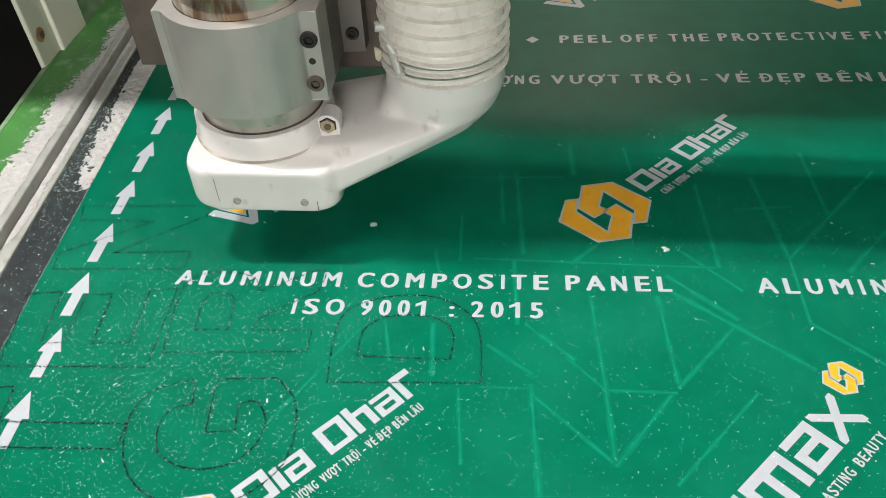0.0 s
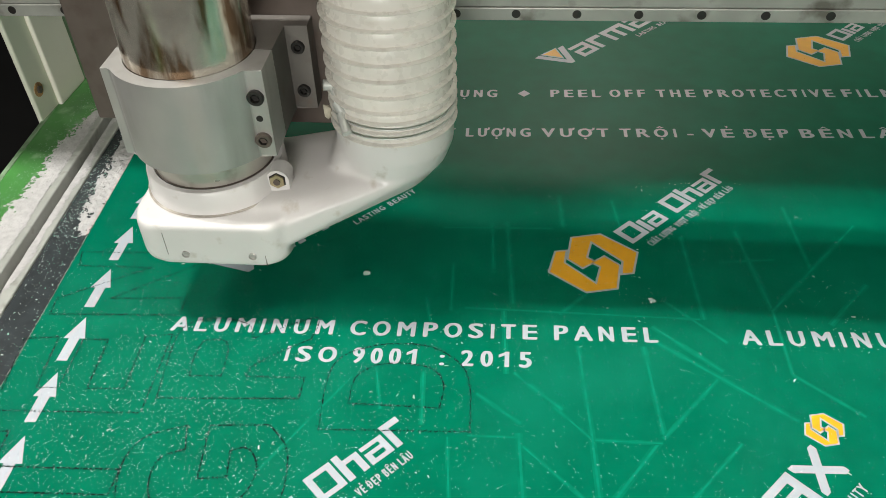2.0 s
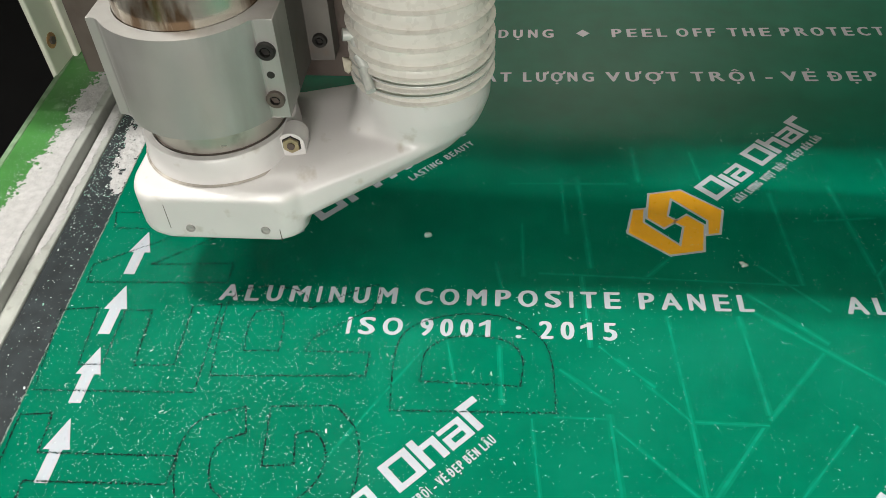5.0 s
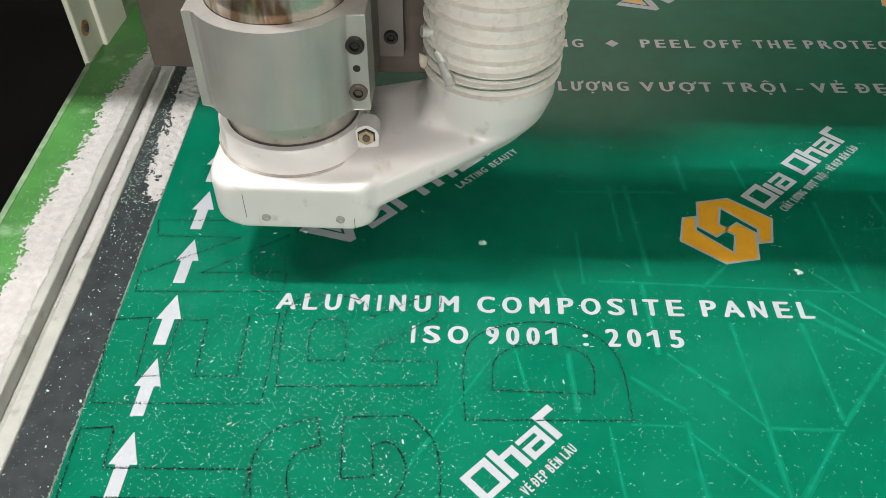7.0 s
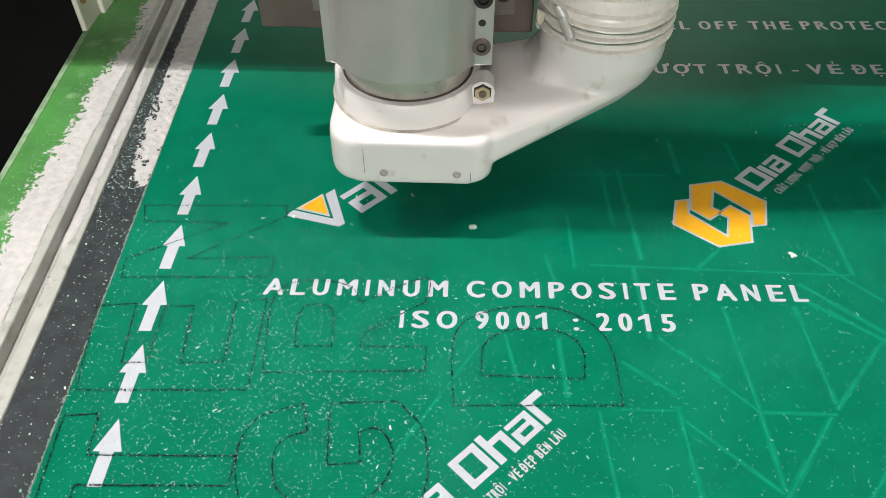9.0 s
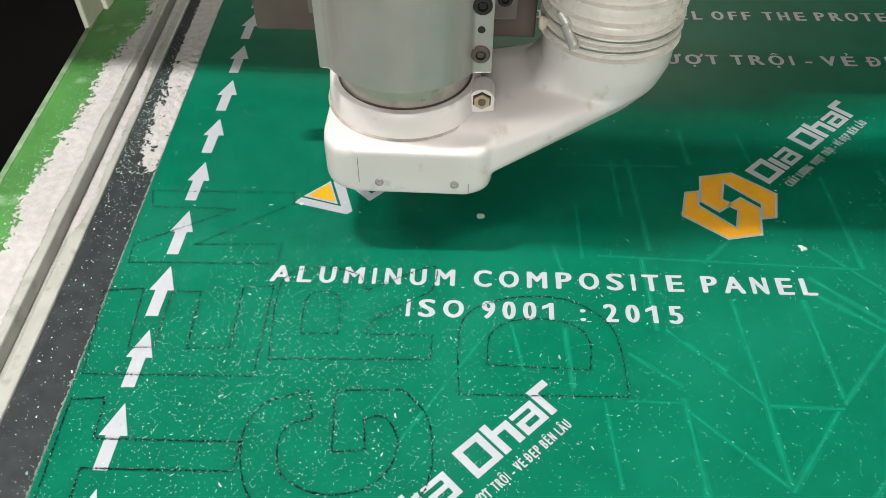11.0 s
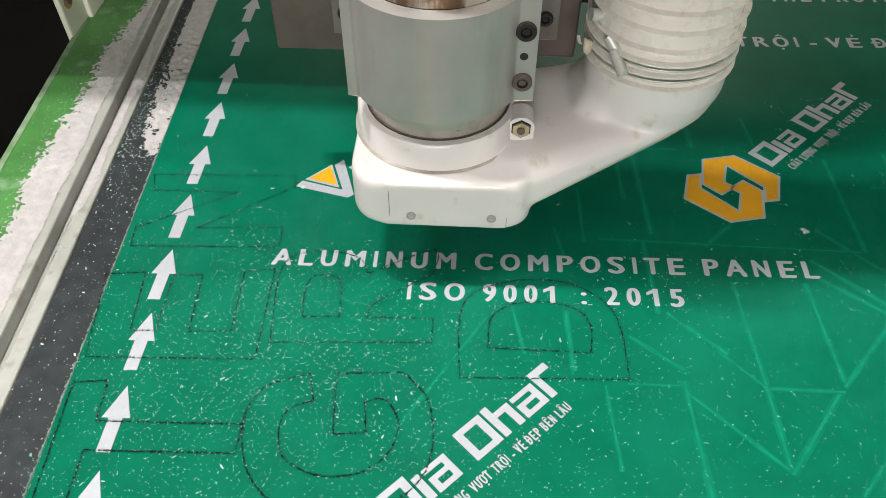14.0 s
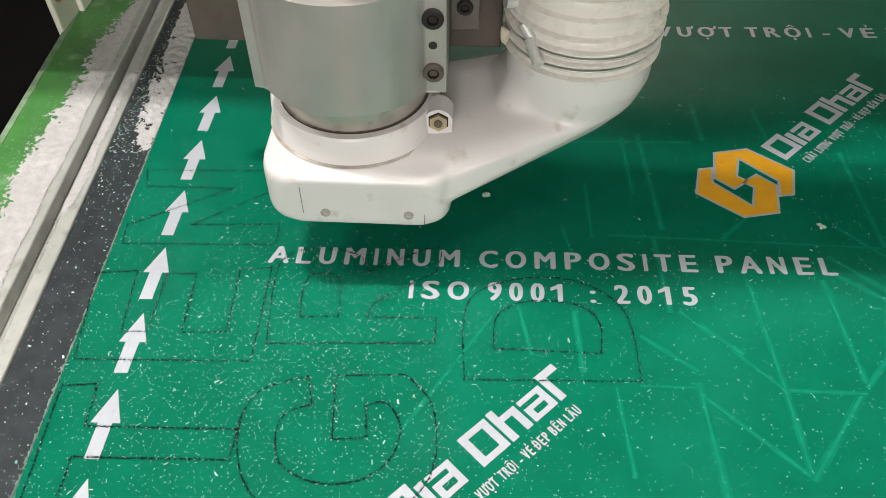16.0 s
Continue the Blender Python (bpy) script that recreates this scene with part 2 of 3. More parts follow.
def dust_depth(x, y):
    """Depth of the settled cutting dust at a place on the bed's edge (x across, y along)."""
    x -= 0.0045
    n = noise.fractal(Vector((x * 22, y * 14, 0.3)), 1.0, 2.0, 5)
    f = noise.noise(Vector((x * 330, y * 330, 4.0)))
    g = noise.noise(Vector((x * 900, y * 900, 9.0)))
    edge = -0.291 + 0.011 * n + 0.024 * smooth_step(0.12, 0.5, y) - 0.012 * smooth_step(0.1, -0.25, y)
    edge += 0.010 * noise.fractal(Vector((x * 140, y * 140, 6.0)), 0.8, 2.0, 3)
    d = smooth_step(edge - 0.014, edge + 0.026, x) - smooth_step(-0.2485, -0.2435, x + 0.003 * n)
    d = max(d, 0.95 * (smooth_step(-0.235, -0.231, x) - smooth_step(-0.222 + 0.006 * n, -0.212 + 0.006 * n, x)) * smooth_step(-0.05, 0.12, y + 0.1 * n))
    bed = (smooth_step(-0.199, -0.184, x) * (1 - smooth_step(-0.164, -0.1585, x)) * smooth_step(0.18, 0.30, y + 0.03 * n)
           + 0.95 * smooth_step(-0.195, -0.168, x - 0.004 * n) * (1 - smooth_step(-0.160, -0.1575, x)) * smooth_step(0.14, 0.20, y + 0.02 * n))
    bed *= 1 - 0.35 * smooth_step(0.22, 0.30, y) * smooth_step(0.40, 0.32, y) * smooth_step(-0.178, -0.19, x)
    mottle = noise.fractal(Vector((x * 95, y * 70, 2.0)), 0.9, 2.0, 4)
    bed *= 1.0 + 1.25 * mottle * smooth_step(0.55, 0.30, y)
    d = max(d, bed)
    return d + (0.55 * f + 0.4 * g) * (1 if d > 0.02 else 0) * (1.25 - 0.75 * min(d, 1))


def base_level(x):
    if x < -0.2445:
        return 0.001
    if x < -0.2315:
        return 0.004
    if x < -0.2210:
        return -0.0115
    if x < -0.2045:
        return -0.001
    return -0.0035


def settled_dust():
    bm = bmesh.new()
    step = 0.0013
    nx, ny = int(0.16 / step), int(1.1 / step)
    seen = {}

    def vert(i, j):
        if (i, j) not in seen:
            x, y = -0.3125 + i * step, -0.30 + j * step
            d = dust_depth(x, y)
            h = 0.0042 if x > -0.2315 and x < -0.2210 else 0.0016
            z = base_level(x) + 0.0001 + h * max(d, 0) * (0.6 + 0.6 * noise.noise(Vector((x * 120, y * 120, 1.0))))
            seen[(i, j)] = (bm.verts.new((x - SHEAR * y + random.uniform(-0.3, 0.3) * step, y + random.uniform(-0.3, 0.3) * step, z)), d)
        return seen[(i, j)]

    for i in range(nx):
        for j in range(ny):
            q = [vert(i, j), vert(i + 1, j), vert(i + 1, j + 1), vert(i, j + 1)]
            if sum(d for v, d in q) / 4 > 0.42:
                bm.faces.new([v for v, d in q])
    for v in [v for v in bm.verts if not v.link_faces]:
        bm.verts.remove(v)
    tagged(put("settled_dust", bm, DUST), "white powdery cutting dust heaped along the bed edge", "dust", kind="stuff")


settled_dust()


# ---- printed panel ----
def composite_panel():
    panel = new("composite_panel")
    tagged(panel, "green film covered aluminium composite panel with white print", "panel")
    bm = box(-0.1545, 2.28, -0.36, 0.98, -0.0033, 0.0, 0.0)
    for v in bm.verts:
        if v.co.x < 0:
            v.co.x -= SHEAR * v.co.y
    part("sheet", bm, FILM, panel)
    rng = random.Random(8)
    burr = bmesh.new()
    prev = None
    for k in range(900):
        y = -0.355 + 0.0014 * k
        x = -0.1545 - SHEAR * y
        now = [burr.verts.new((x - rng.uniform(0.0014, 0.0042), y, -0.0030)), burr.verts.new((x + rng.uniform(0.0003, 0.0016), y, 0.0004))]
        if prev:
            burr.faces.new((prev[0], prev[1], now[1], now[0]))
        prev = now
    part("edge_burr", burr, BURR, panel, "pale worn edge of the film")
    return panel


panel = composite_panel()


def flat(polys, z=0.0003):
    """Thin printed shapes from outlines; each outline is a list of points."""
    bm = bmesh.new()
    for k, poly in enumerate(polys):
        bm.faces.new([bm.verts.new((x, y, z + 0.00001 * k)) for x, y in poly])
    bmesh.ops.triangulate(bm, faces=bm.faces[:])
    return bm


# left edge, right edge and advance of each bold capital, in thousandths of its size
BOLD = dict(A=(0, 722, 722), B=(73, 673, 722), C=(47, 673, 722), D=(72, 668, 722), E=(73, 624, 667), F=(74, 565, 611), G=(43, 713, 778), H=(73, 648, 722),
            I=(71, 205, 278), L=(73, 582, 611), M=(70, 763, 833), N=(74, 643, 722), O=(43, 733, 778), P=(73, 623, 667), R=(73, 715, 722), S=(39, 617, 667),
            T=(22, 590, 611), U=(71, 648, 722), V=(0, 665, 667), Y=(0, 668, 667))
BOLD.update({"0": (42, 508, 556), "1": (225, 395, 556), "2": (25, 504, 556), "5": (45, 515, 556), "9": (41, 510, 556), ":": (98, 236, 333), "-": (30, 303, 333)})
PLAIN = {"Ấ": "A", "Ư": "U", "Ợ": "O", "Ộ": "O", "Ẻ": "E", "Đ": "D", "Ẹ": "E", "Ề": "E", "Â": "A", "Ử": "U", "Ụ": "U"}
HORN, DOT, ROOF_MARK, HOOKED = "ƯỢỬ", "ỢỘẸỤ", "ẤỘỀÂ", "ẺỬ"


@functools.lru_cache(None)
def glyph(ch):
    """Faces of one letter of the built-in font."""
    cu = bpy.data.curves.new("t", "FONT")
    cu.body, cu.size, cu.resolution_u = ch, 1.0, 3
    me = bpy.data.meshes.new_from_object(bpy.data.objects.new("t", cu))
    return [[tuple(me.vertices[i].co[:2]) for i in p.vertices] for p in me.polygons]


def letters(text, x0, x1, y, cap, angle=0.0, origin=(0, 0), bold=0.036, z=0.0003, whole=False, track=150):
    """A word in bold capitals fitted between two x values, turned about origin: one mesh a letter, or one for a whole small word."""
    top = max(v for f in glyph("H") for u, v in f)
    pen, boxes = 0, []
    for ch in text:
        a, b, adv = BOLD[PLAIN.get(ch, ch)]
        boxes.append((pen + a, pen + b))
        pen += adv + track
    left, right = boxes[0][0], boxes[-1][1]
    k = (x1 - x0) / (right - left)
    made = []
    for ch, (a, b) in zip(text, boxes):
        faces = glyph(PLAIN.get(ch, ch))
        lo, hi = min(u for f in faces for u, v in f), max(u for f in faces for u, v in f)
        l, r = x0 + (a - left) * k, x0 + (b - left) * k
        grow = bold * cap / top * (0.45 if ch in "I:-1" else 1)
        mid, half_top = (lo + hi) / 2, 1.0
        if ch == "M":
            half_top = max(abs(u - mid) for f in faces for u, v in f if v > top * 0.9) / ((hi - lo) / 2)
        out = bmesh.new()
        for n, (dx, dy) in enumerate(((-1, 0.5), (0, -0.5), (1, 0.5))):
            for f in faces:
                pts = []
                for u, v in f:
                    s = 1 + (half_top - 1) * min(max(v / top, 0), 1)
                    w = (u - mid) / s / (hi - lo) + 0.5
                    pts.append((l + grow + w * (r - l - 2 * grow) + dx * grow, y + v / top * cap + dy * grow * 0.7, z + n * 0.00004))
                out.faces.new([out.verts.new(q) for q in pts])
        c, s = (l + r) / 2, cap
        marks = []
        if ch == "1":
            marks.append([(l - 0.30 * s, y + 0.60 * s), (l + 0.02 * s, y + 0.76 * s), (l + 0.10 * s, y + s), (l - 0.30 * s, y + 0.79 * s)])
        if ch in HORN:
            marks.append([(r - 0.16 * s, y + 0.88 * s), (r + 0.02 * s, y + 0.90 * s), (r + 0.05 * s, y + 1.10 * s), (r + 0.20 * s, y + 1.10 * s), (r + 0.16 * s, y + 0.86 * s), (r, y + 0.74 * s)])
        if ch in DOT:
            marks.append([(c + 0.10 * s * math.cos(q), y - 0.21 * s + 0.10 * s * math.sin(q)) for q in (0, 0.9, 1.8, 2.7, 3.6, 4.5, 5.4)])
        if ch in ROOF_MARK:
            marks.append([(c - 0.26 * s, y + 1.10 * s), (c, y + 1.33 * s), (c + 0.26 * s, y + 1.10 * s), (c + 0.12 * s, y + 1.10 * s), (c, y + 1.20 * s), (c - 0.12 * s, y + 1.10 * s)])
        if ch in HOOKED:
            marks.append([(c - 0.09 * s, y + 1.36 * s), (c + 0.11 * s, y + 1.36 * s), (c + 0.13 * s, y + 1.22 * s), (c + 0.03 * s, y + 1.09 * s), (c - 0.05 * s, y + 1.12 * s), (c + 0.03 * s, y + 1.26 * s)])
        if PLAIN.get(ch) == "D":
            marks.append([(l - 0.12 * s, y + 0.44 * s), (l + 0.42 * s, y + 0.44 * s), (l + 0.42 * s, y + 0.58 * s), (l - 0.12 * s, y + 0.58 * s)])
        for poly in marks:
            out.faces.new([out.verts.new((u, v, z + 0.00016)) for u, v in poly])
        turn(out, angle, origin)
        made.append(out)
    return [merge(*made)] if whole else made


def turn(bm, angle, origin):
    c, s = math.cos(radians(angle)), math.sin(radians(angle))
    for v in bm.verts:
        x, y = v.co.x, v.co.y
        v.co.x, v.co.y = origin[0] + c * x - s * y, origin[1] + s * x + c * y


def grown(poly, d):
    """An outline moved outwards by d."""
    n = len(poly)
    area = sum(poly[k][0] * poly[(k + 1) % n][1] - poly[(k + 1) % n][0] * poly[k][1] for k in range(n))
    sign = 1 if area > 0 else -1
    out = []
    for k in range(n):
        p, q, r = Vector(poly[k - 1]), Vector(poly[k]), Vector(poly[(k + 1) % n])
        n1 = Vector(((q - p).y, -(q - p).x)).normalized() * sign
        n2 = Vector(((r - q).y, -(r - q).x)).normalized() * sign
        m = n1 + n2
        m = m / max(m.dot(n1), 0.45)
        out.append(tuple(q + m * d))
    return out


HOOK = [(0.0141, 0.0467), (0.0431, 0.0276), (0.0488, -0.0233), (0.0184, -0.0424), (0.0085, -0.0354), (0.0255, -0.0226), (0.0255, 0.0269), (0.0, 0.0113), (0.0014, 0.0), (-0.0163, 0.0021), (-0.017, 0.024)]


def hexagon_mark(at, size=1.0):
    hooks = [[(p * size, q * size) for p, q in HOOK], [(-p * size, -q * size) for p, q in HOOK]]
    for h in hooks:
        bm = flat([grown(h, 0.0014 * size + 0.0007)], 0.0003)
        turn(bm, 45, at)
        mark = part("emblem_edge", bm, PRINT_WHITE, panel)
        bm = flat([grown(h, -0.0004)], 0.0005)
        turn(bm, 45, at)
        part("emblem", bm, PRINT_YELLOW, mark)


def block_shape(kind, x0, x1, h, t):
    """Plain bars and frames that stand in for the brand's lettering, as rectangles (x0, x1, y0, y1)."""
    m = (x0 + x1) / 2
    if kind == "ring":
        r = [(x0, x0 + t, 0, h), (x0 + t, x1 - t, 0, t * 0.8), (x0 + t, x1 - t, h - t * 0.8, h), (x1 - t, x1, 0, h)]
    elif kind == "hook":
        r = [(x0, x0 + t, 0, h), (x0 + t, x1, h - t, h)]
    elif kind == "comb":
        r = [(x0, x0 + t, 0, h - t), (m - t / 2, m + t / 2, 0, h - t), (x1 - t, x1, 0, h - t), (x0, x1, h - t, h)]
    elif kind == "arch":
        r = [(x0, x0 + t, 0, h * 1.38), (x0 + t, x1, h - t * 0.8, h), (x1 - t, x1, 0, h - t * 0.8)]
    elif kind == "slotted":
        w = (x1 - x0) / 4
        r = [(x0, x1, 0, h * 0.2), (x0, x0 + w, h * 0.2, h * 0.43), (x1 - w, x1, h * 0.2, h * 0.43), (x0, x1, h * 0.43, h * 0.62), (x1 - w, x1, h * 0.62, h * 0.8), (x0, x1, h * 0.8, h)]
    elif kind == "cross":
        c, e = h / 2, t / 2
        arms = []
        for s in (1, -1):
            arms.append([(x0, c - s * c), (x0 + e, c - s * c), (x1, c + s * (c - e)), (x1, c + s * c), (x1 - e, c + s * c), (x0, c - s * (c - e))])
        return arms
    else:
        r = [(x0, x1, 0, h)]
    return [[(a, c), (b, c), (b, d), (a, d)] for a, b, c, d in r]


def brand_blocks(items, angle, at, t):
    for kind, x0, x1, h in items:
        bm = flat(block_shape(kind, x0, x1, h, t), 0.0003)
        turn(bm, angle, at)
        part("brand_block", bm, PRINT_WHITE, panel)


def slogan(words, angle, at, cap):
    for text, x0, x1 in words:
        part("slogan_word", letters(text, x0, x0 + 0.93 * (x1 - x0), 0, cap, angle, at, bold=0.03, whole=True, track=60)[0], PRINT_WHITE, panel)


def first_brand(dx, dy):
    """Hexagonal emblem, a row of white blocks and a small slogan, on a slant."""
    hexagon_mark((0.466 + dx, 0.1235 + dy))
    at = (0.5135 + dx, 0.1565 + dy)
    h = 0.031
    brand_blocks([("ring", 0.001, 0.032, h), ("bar", 0.0345, 0.0420, h * 0.78), ("slotted", 0.0450, 0.0690, h * 0.78)], 45, at, 0.0074)
    brand_blocks([("ring", 0.085, 0.114, h), ("arch", 0.1165, 0.1395, h * 0.75), ("slotted", 0.1425, 0.1680, h * 0.75), ("hook", 0.1710, 0.1915, h * 0.98)], 45, at, 0.0070)
    a = (0.5365 + dx, 0.1535 + dy)
    slogan([("CHẤT", 0.0, 0.0195), ("LƯỢNG", 0.0225, 0.0475), ("VƯỢT", 0.0505, 0.0715), ("TRỘI", 0.0745, 0.0915), ("-", 0.094, 0.097), ("VẺ", 0.0995, 0.1095), ("ĐẸP", 0.112, 0.1275), ("BỀN", 0.130, 0.145), ("LÂU", 0.148, 0.163)], 45, a, 0.0088)


def second_brand(dx, dy):
    """Pointed mark, a row of white blocks, a small emblem and a small slogan, on a slant."""
    shift = lambda poly: [(x + dx, y + dy) for x, y in poly]
    mark = part("pointed_mark", flat([shift([(0.0050, 0.1120), (0.0630, 0.0960), (0.0690, 0.1010), (0.0510, 0.1560), (0.0420, 0.1470), (0.0560, 0.1080), (0.0110, 0.1210)])], 0.0003), PRINT_WHITE, panel)
    part("mark_edge", flat([shift([(0.0130, 0.1230), (0.0390, 0.1480), (0.0520, 0.1110)])], 0.0003), PRINT_WHITE, mark)
    part("mark_centre", flat([shift([(0.0180, 0.1240), (0.0380, 0.1440), (0.0490, 0.1150)])], 0.0005), PRINT_YELLOW, mark)
    at = (0.083 + dx, 0.117 + dy)
    h = 0.038
    brand_blocks([("slotted", 0.003, 0.040, h), ("hook", 0.0455, 0.075, h), ("comb", 0.080, 0.134, h), ("slotted", 0.140, 0.178, h)], 46, (at[0], at[1] - 0.002), 0.0095)
    brand_blocks([("cross", 0.1820, 0.2200, h)], 46, (at[0], at[1] - 0.002), 0.0115)
    hexagon_mark((0.2255 + dx, 0.317 + dy), 0.36)
    slogan([("LASTING", 0.0, 0.050), ("BEAUTY", 0.054, 0.100)], 45, (0.1785 + dx, 0.186 + dy), 0.0092)


ROW_A = [("CHẤT", 0.205, 0.288), ("LƯỢNG", 0.303, 0.395), ("VƯỢT", 0.410, 0.504), ("TRỘI", 0.519, 0.597), ("-", 0.611, 0.620), ("VẺ", 0.632, 0.675), ("ĐẸP", 0.690, 0.749), ("BỀN", 0.764, 0.832), ("LÂU", 0.844, 0.915)]
ROW_B = [("SỬ", 0.215, 0.253), ("DỤNG", 0.268, 0.345), ("PEEL", 0.425, 0.500), ("OFF", 0.513, 0.566), ("THE", 0.582, 0.639), ("PROTECTIVE", 0.652, 0.838), ("FILM", 0.850, 0.925)]



UPRIGHT = [(0.442, -0.007, 0.449, -0.112), (0.449, -0.112, 0.453, -0.204), (0.509, -0.006, 0.516, -0.116), (0.381, -0.120, 0.388, -0.236), (0.571, 0.171, 0.577, 0.035), (0.636, 0.184, 0.651, 0.050), (0.651, 0.050, 0.651, -0.039), (0.702, 0.232, 0.708, 0.108), (0.365, 0.196, 0.374, 0.053), (0.495, 0.242, 0.503, 0.179), (0.430, 0.251, 0.433, 0.187), (0.314, -0.127, 0.321, -0.207), (0.284, -0.048, 0.288, -0.114), (0.304, 0.118, 0.306, 0.040), (0.347, 0.194, 0.351, 0.102), (0.364, 0.045, 0.368, -0.048), (0.234, -0.040, 0.246, -0.097), (0.277, 0.060, 0.288, 0.009)]
SLANT = [(0.515, -0.121, 0.577, -0.047), (0.453, -0.204, 0.510, -0.126), (0.651, 0.050, 0.777, 0.197), (0.502, -0.220, 0.586, -0.123), (0.706, 0.031, 0.761, 0.094), (0.143, -0.170, 0.212, -0.057), (0.424, 0.038, 0.496, 0.113), (0.376, -0.046, 0.448, -0.123), (0.538, 0.062, 0.595, 0.002), (0.522, 0.001, 0.643, -0.096), (0.651, -0.039, 0.706, -0.088), (0.385, -0.135, 0.451, -0.200), (0.391, -0.061, 0.423, -0.091), (0.521, 0.023, 0.584, -0.037), (0.339, -0.074, 0.383, -0.109)]
# the bar at y 0.183 paints the lit strip between two shadows
LEVEL = [(0.452, -0.125, 0.514, -0.126), (0.321, 0.045, 0.573, 0.035), (0.287, 0.183, 0.421, 0.184), (0.333, -0.125, 0.381, -0.125), (0.608, 0.127, 0.671, 0.133)]


def line_network():
    """Faint pale lines of a triangular network printed under the lettering, and one bar painted as a lit strip."""
    rng = random.Random(5)
    bars = [((a, b), (c, d), 1.0) for a, b, c, d in UPRIGHT + SLANT] + [((a, b), (c, d), 0.6) for a, b, c, d in LEVEL]
    for k, (a, b, broad) in enumerate(bars):
        a, b = Vector(a), Vector(b)
        w = Vector((-(b - a).y, (b - a).x)).normalized() * rng.uniform(0.0006, 0.0011) * broad
        z = 0.00003 + 0.0000024 * k
        bm = bmesh.new()
        bm.faces.new([bm.verts.new((*p, z)) for p in (a - w * 3.4, b - w * 3.4, b + w * 3.4, a + w * 3.4)])
        soft = part("pale_line", bm, FILM_SOFT, panel)
        bm = bmesh.new()
        bm.faces.new([bm.verts.new((*p, z + 0.0000012)) for p in (a - w * 1.2, b - w * 1.2, b + w * 1.2, a + w * 1.2)])
        part("line_core", bm, FILM_LINE, soft)


def caption(text, x0, x1, y, cap):
    for bm in letters(text, x0, x1, y, cap):
        part("printed_letter", bm, PRINT_WHITE, panel)


def printing():
    for k in range(2):
        d = 0.61 * k
        for text, x0, x1 in (("ALUMINUM", 0, 0.181), ("COMPOSITE", 0.199, 0.400), ("PANEL", 0.4175, 0.525)):
            caption(text, d + x0, d + x1, 0, 0.0205)
        for text, x0, x1 in (("ISO", 0.1365, 0.191), ("9001", 0.2075, 0.275), (":", 0.2990, 0.3045), ("2015", 0.321, 0.394)):
            caption(text, d + x0, d + x1, -0.039, 0.0205)
    for text, x0, x1 in ROW_A:
        caption(text, x0, x1, 0.386, 0.021)
    for text, x0, x1 in ROW_B:
        caption(text, x0, x1, 0.494, 0.021)
    part("diamond_mark", flat([[(0.376, 0.5045), (0.3855, 0.495), (0.395, 0.5045), (0.3855, 0.514)]]), PRINT_WHITE, panel)
    for k in range(-10, 5):
        y = 0.0165 - 0.0799 * k
        x = -0.1015 - SHEAR * y
        a = [(0, 0), (0.0125, -0.032), (0.0062, -0.032), (0.0062, -0.064), (-0.0058, -0.064), (-0.0058, -0.032), (-0.0120, -0.032)]
        part("arrow", flat([[(x + p + 0.01 * q, y + q) for p, q in a]]), PRINT_WHITE, panel)
    for dx, dy in ((0, 0), (-0.366, -0.419), (0.384, 0.512)):
        first_brand(dx, dy)
    for dx, dy in ((0, 0), (0.438, -0.421), (0.398, 0.503)):
        second_brand(dx, dy)
    line_network()


printing()


# ---- milled letter outlines ----
OUTLINES = {
    "N": [(-0.153, 0.126), (0.002, 0.128), (0.005, 0.111), (-0.085, 0.047), (0.003, 0.05), (0.004, 0.023), (-0.146, 0.02), (-0.149, 0.045), (-0.056, 0.1), (-0.146, 0.101)],
    "E": [(-0.158, -0.018), (-0.12, -0.014), (-0.113, -0.085), (-0.09, -0.084), (-0.091, -0.017), (-0.063, -0.016), (-0.059, -0.084), (-0.02, -0.082), (-0.023, -0.01), (0.006, -0.006), (0.008, -0.112), (-0.144, -0.115)],
    "T": [(-0.145, -0.142), (-0.115, -0.139), (-0.112, -0.179), (0.012, -0.177), (0.011, -0.204), (-0.113, -0.206), (-0.111, -0.255), (-0.138, -0.255)],
}
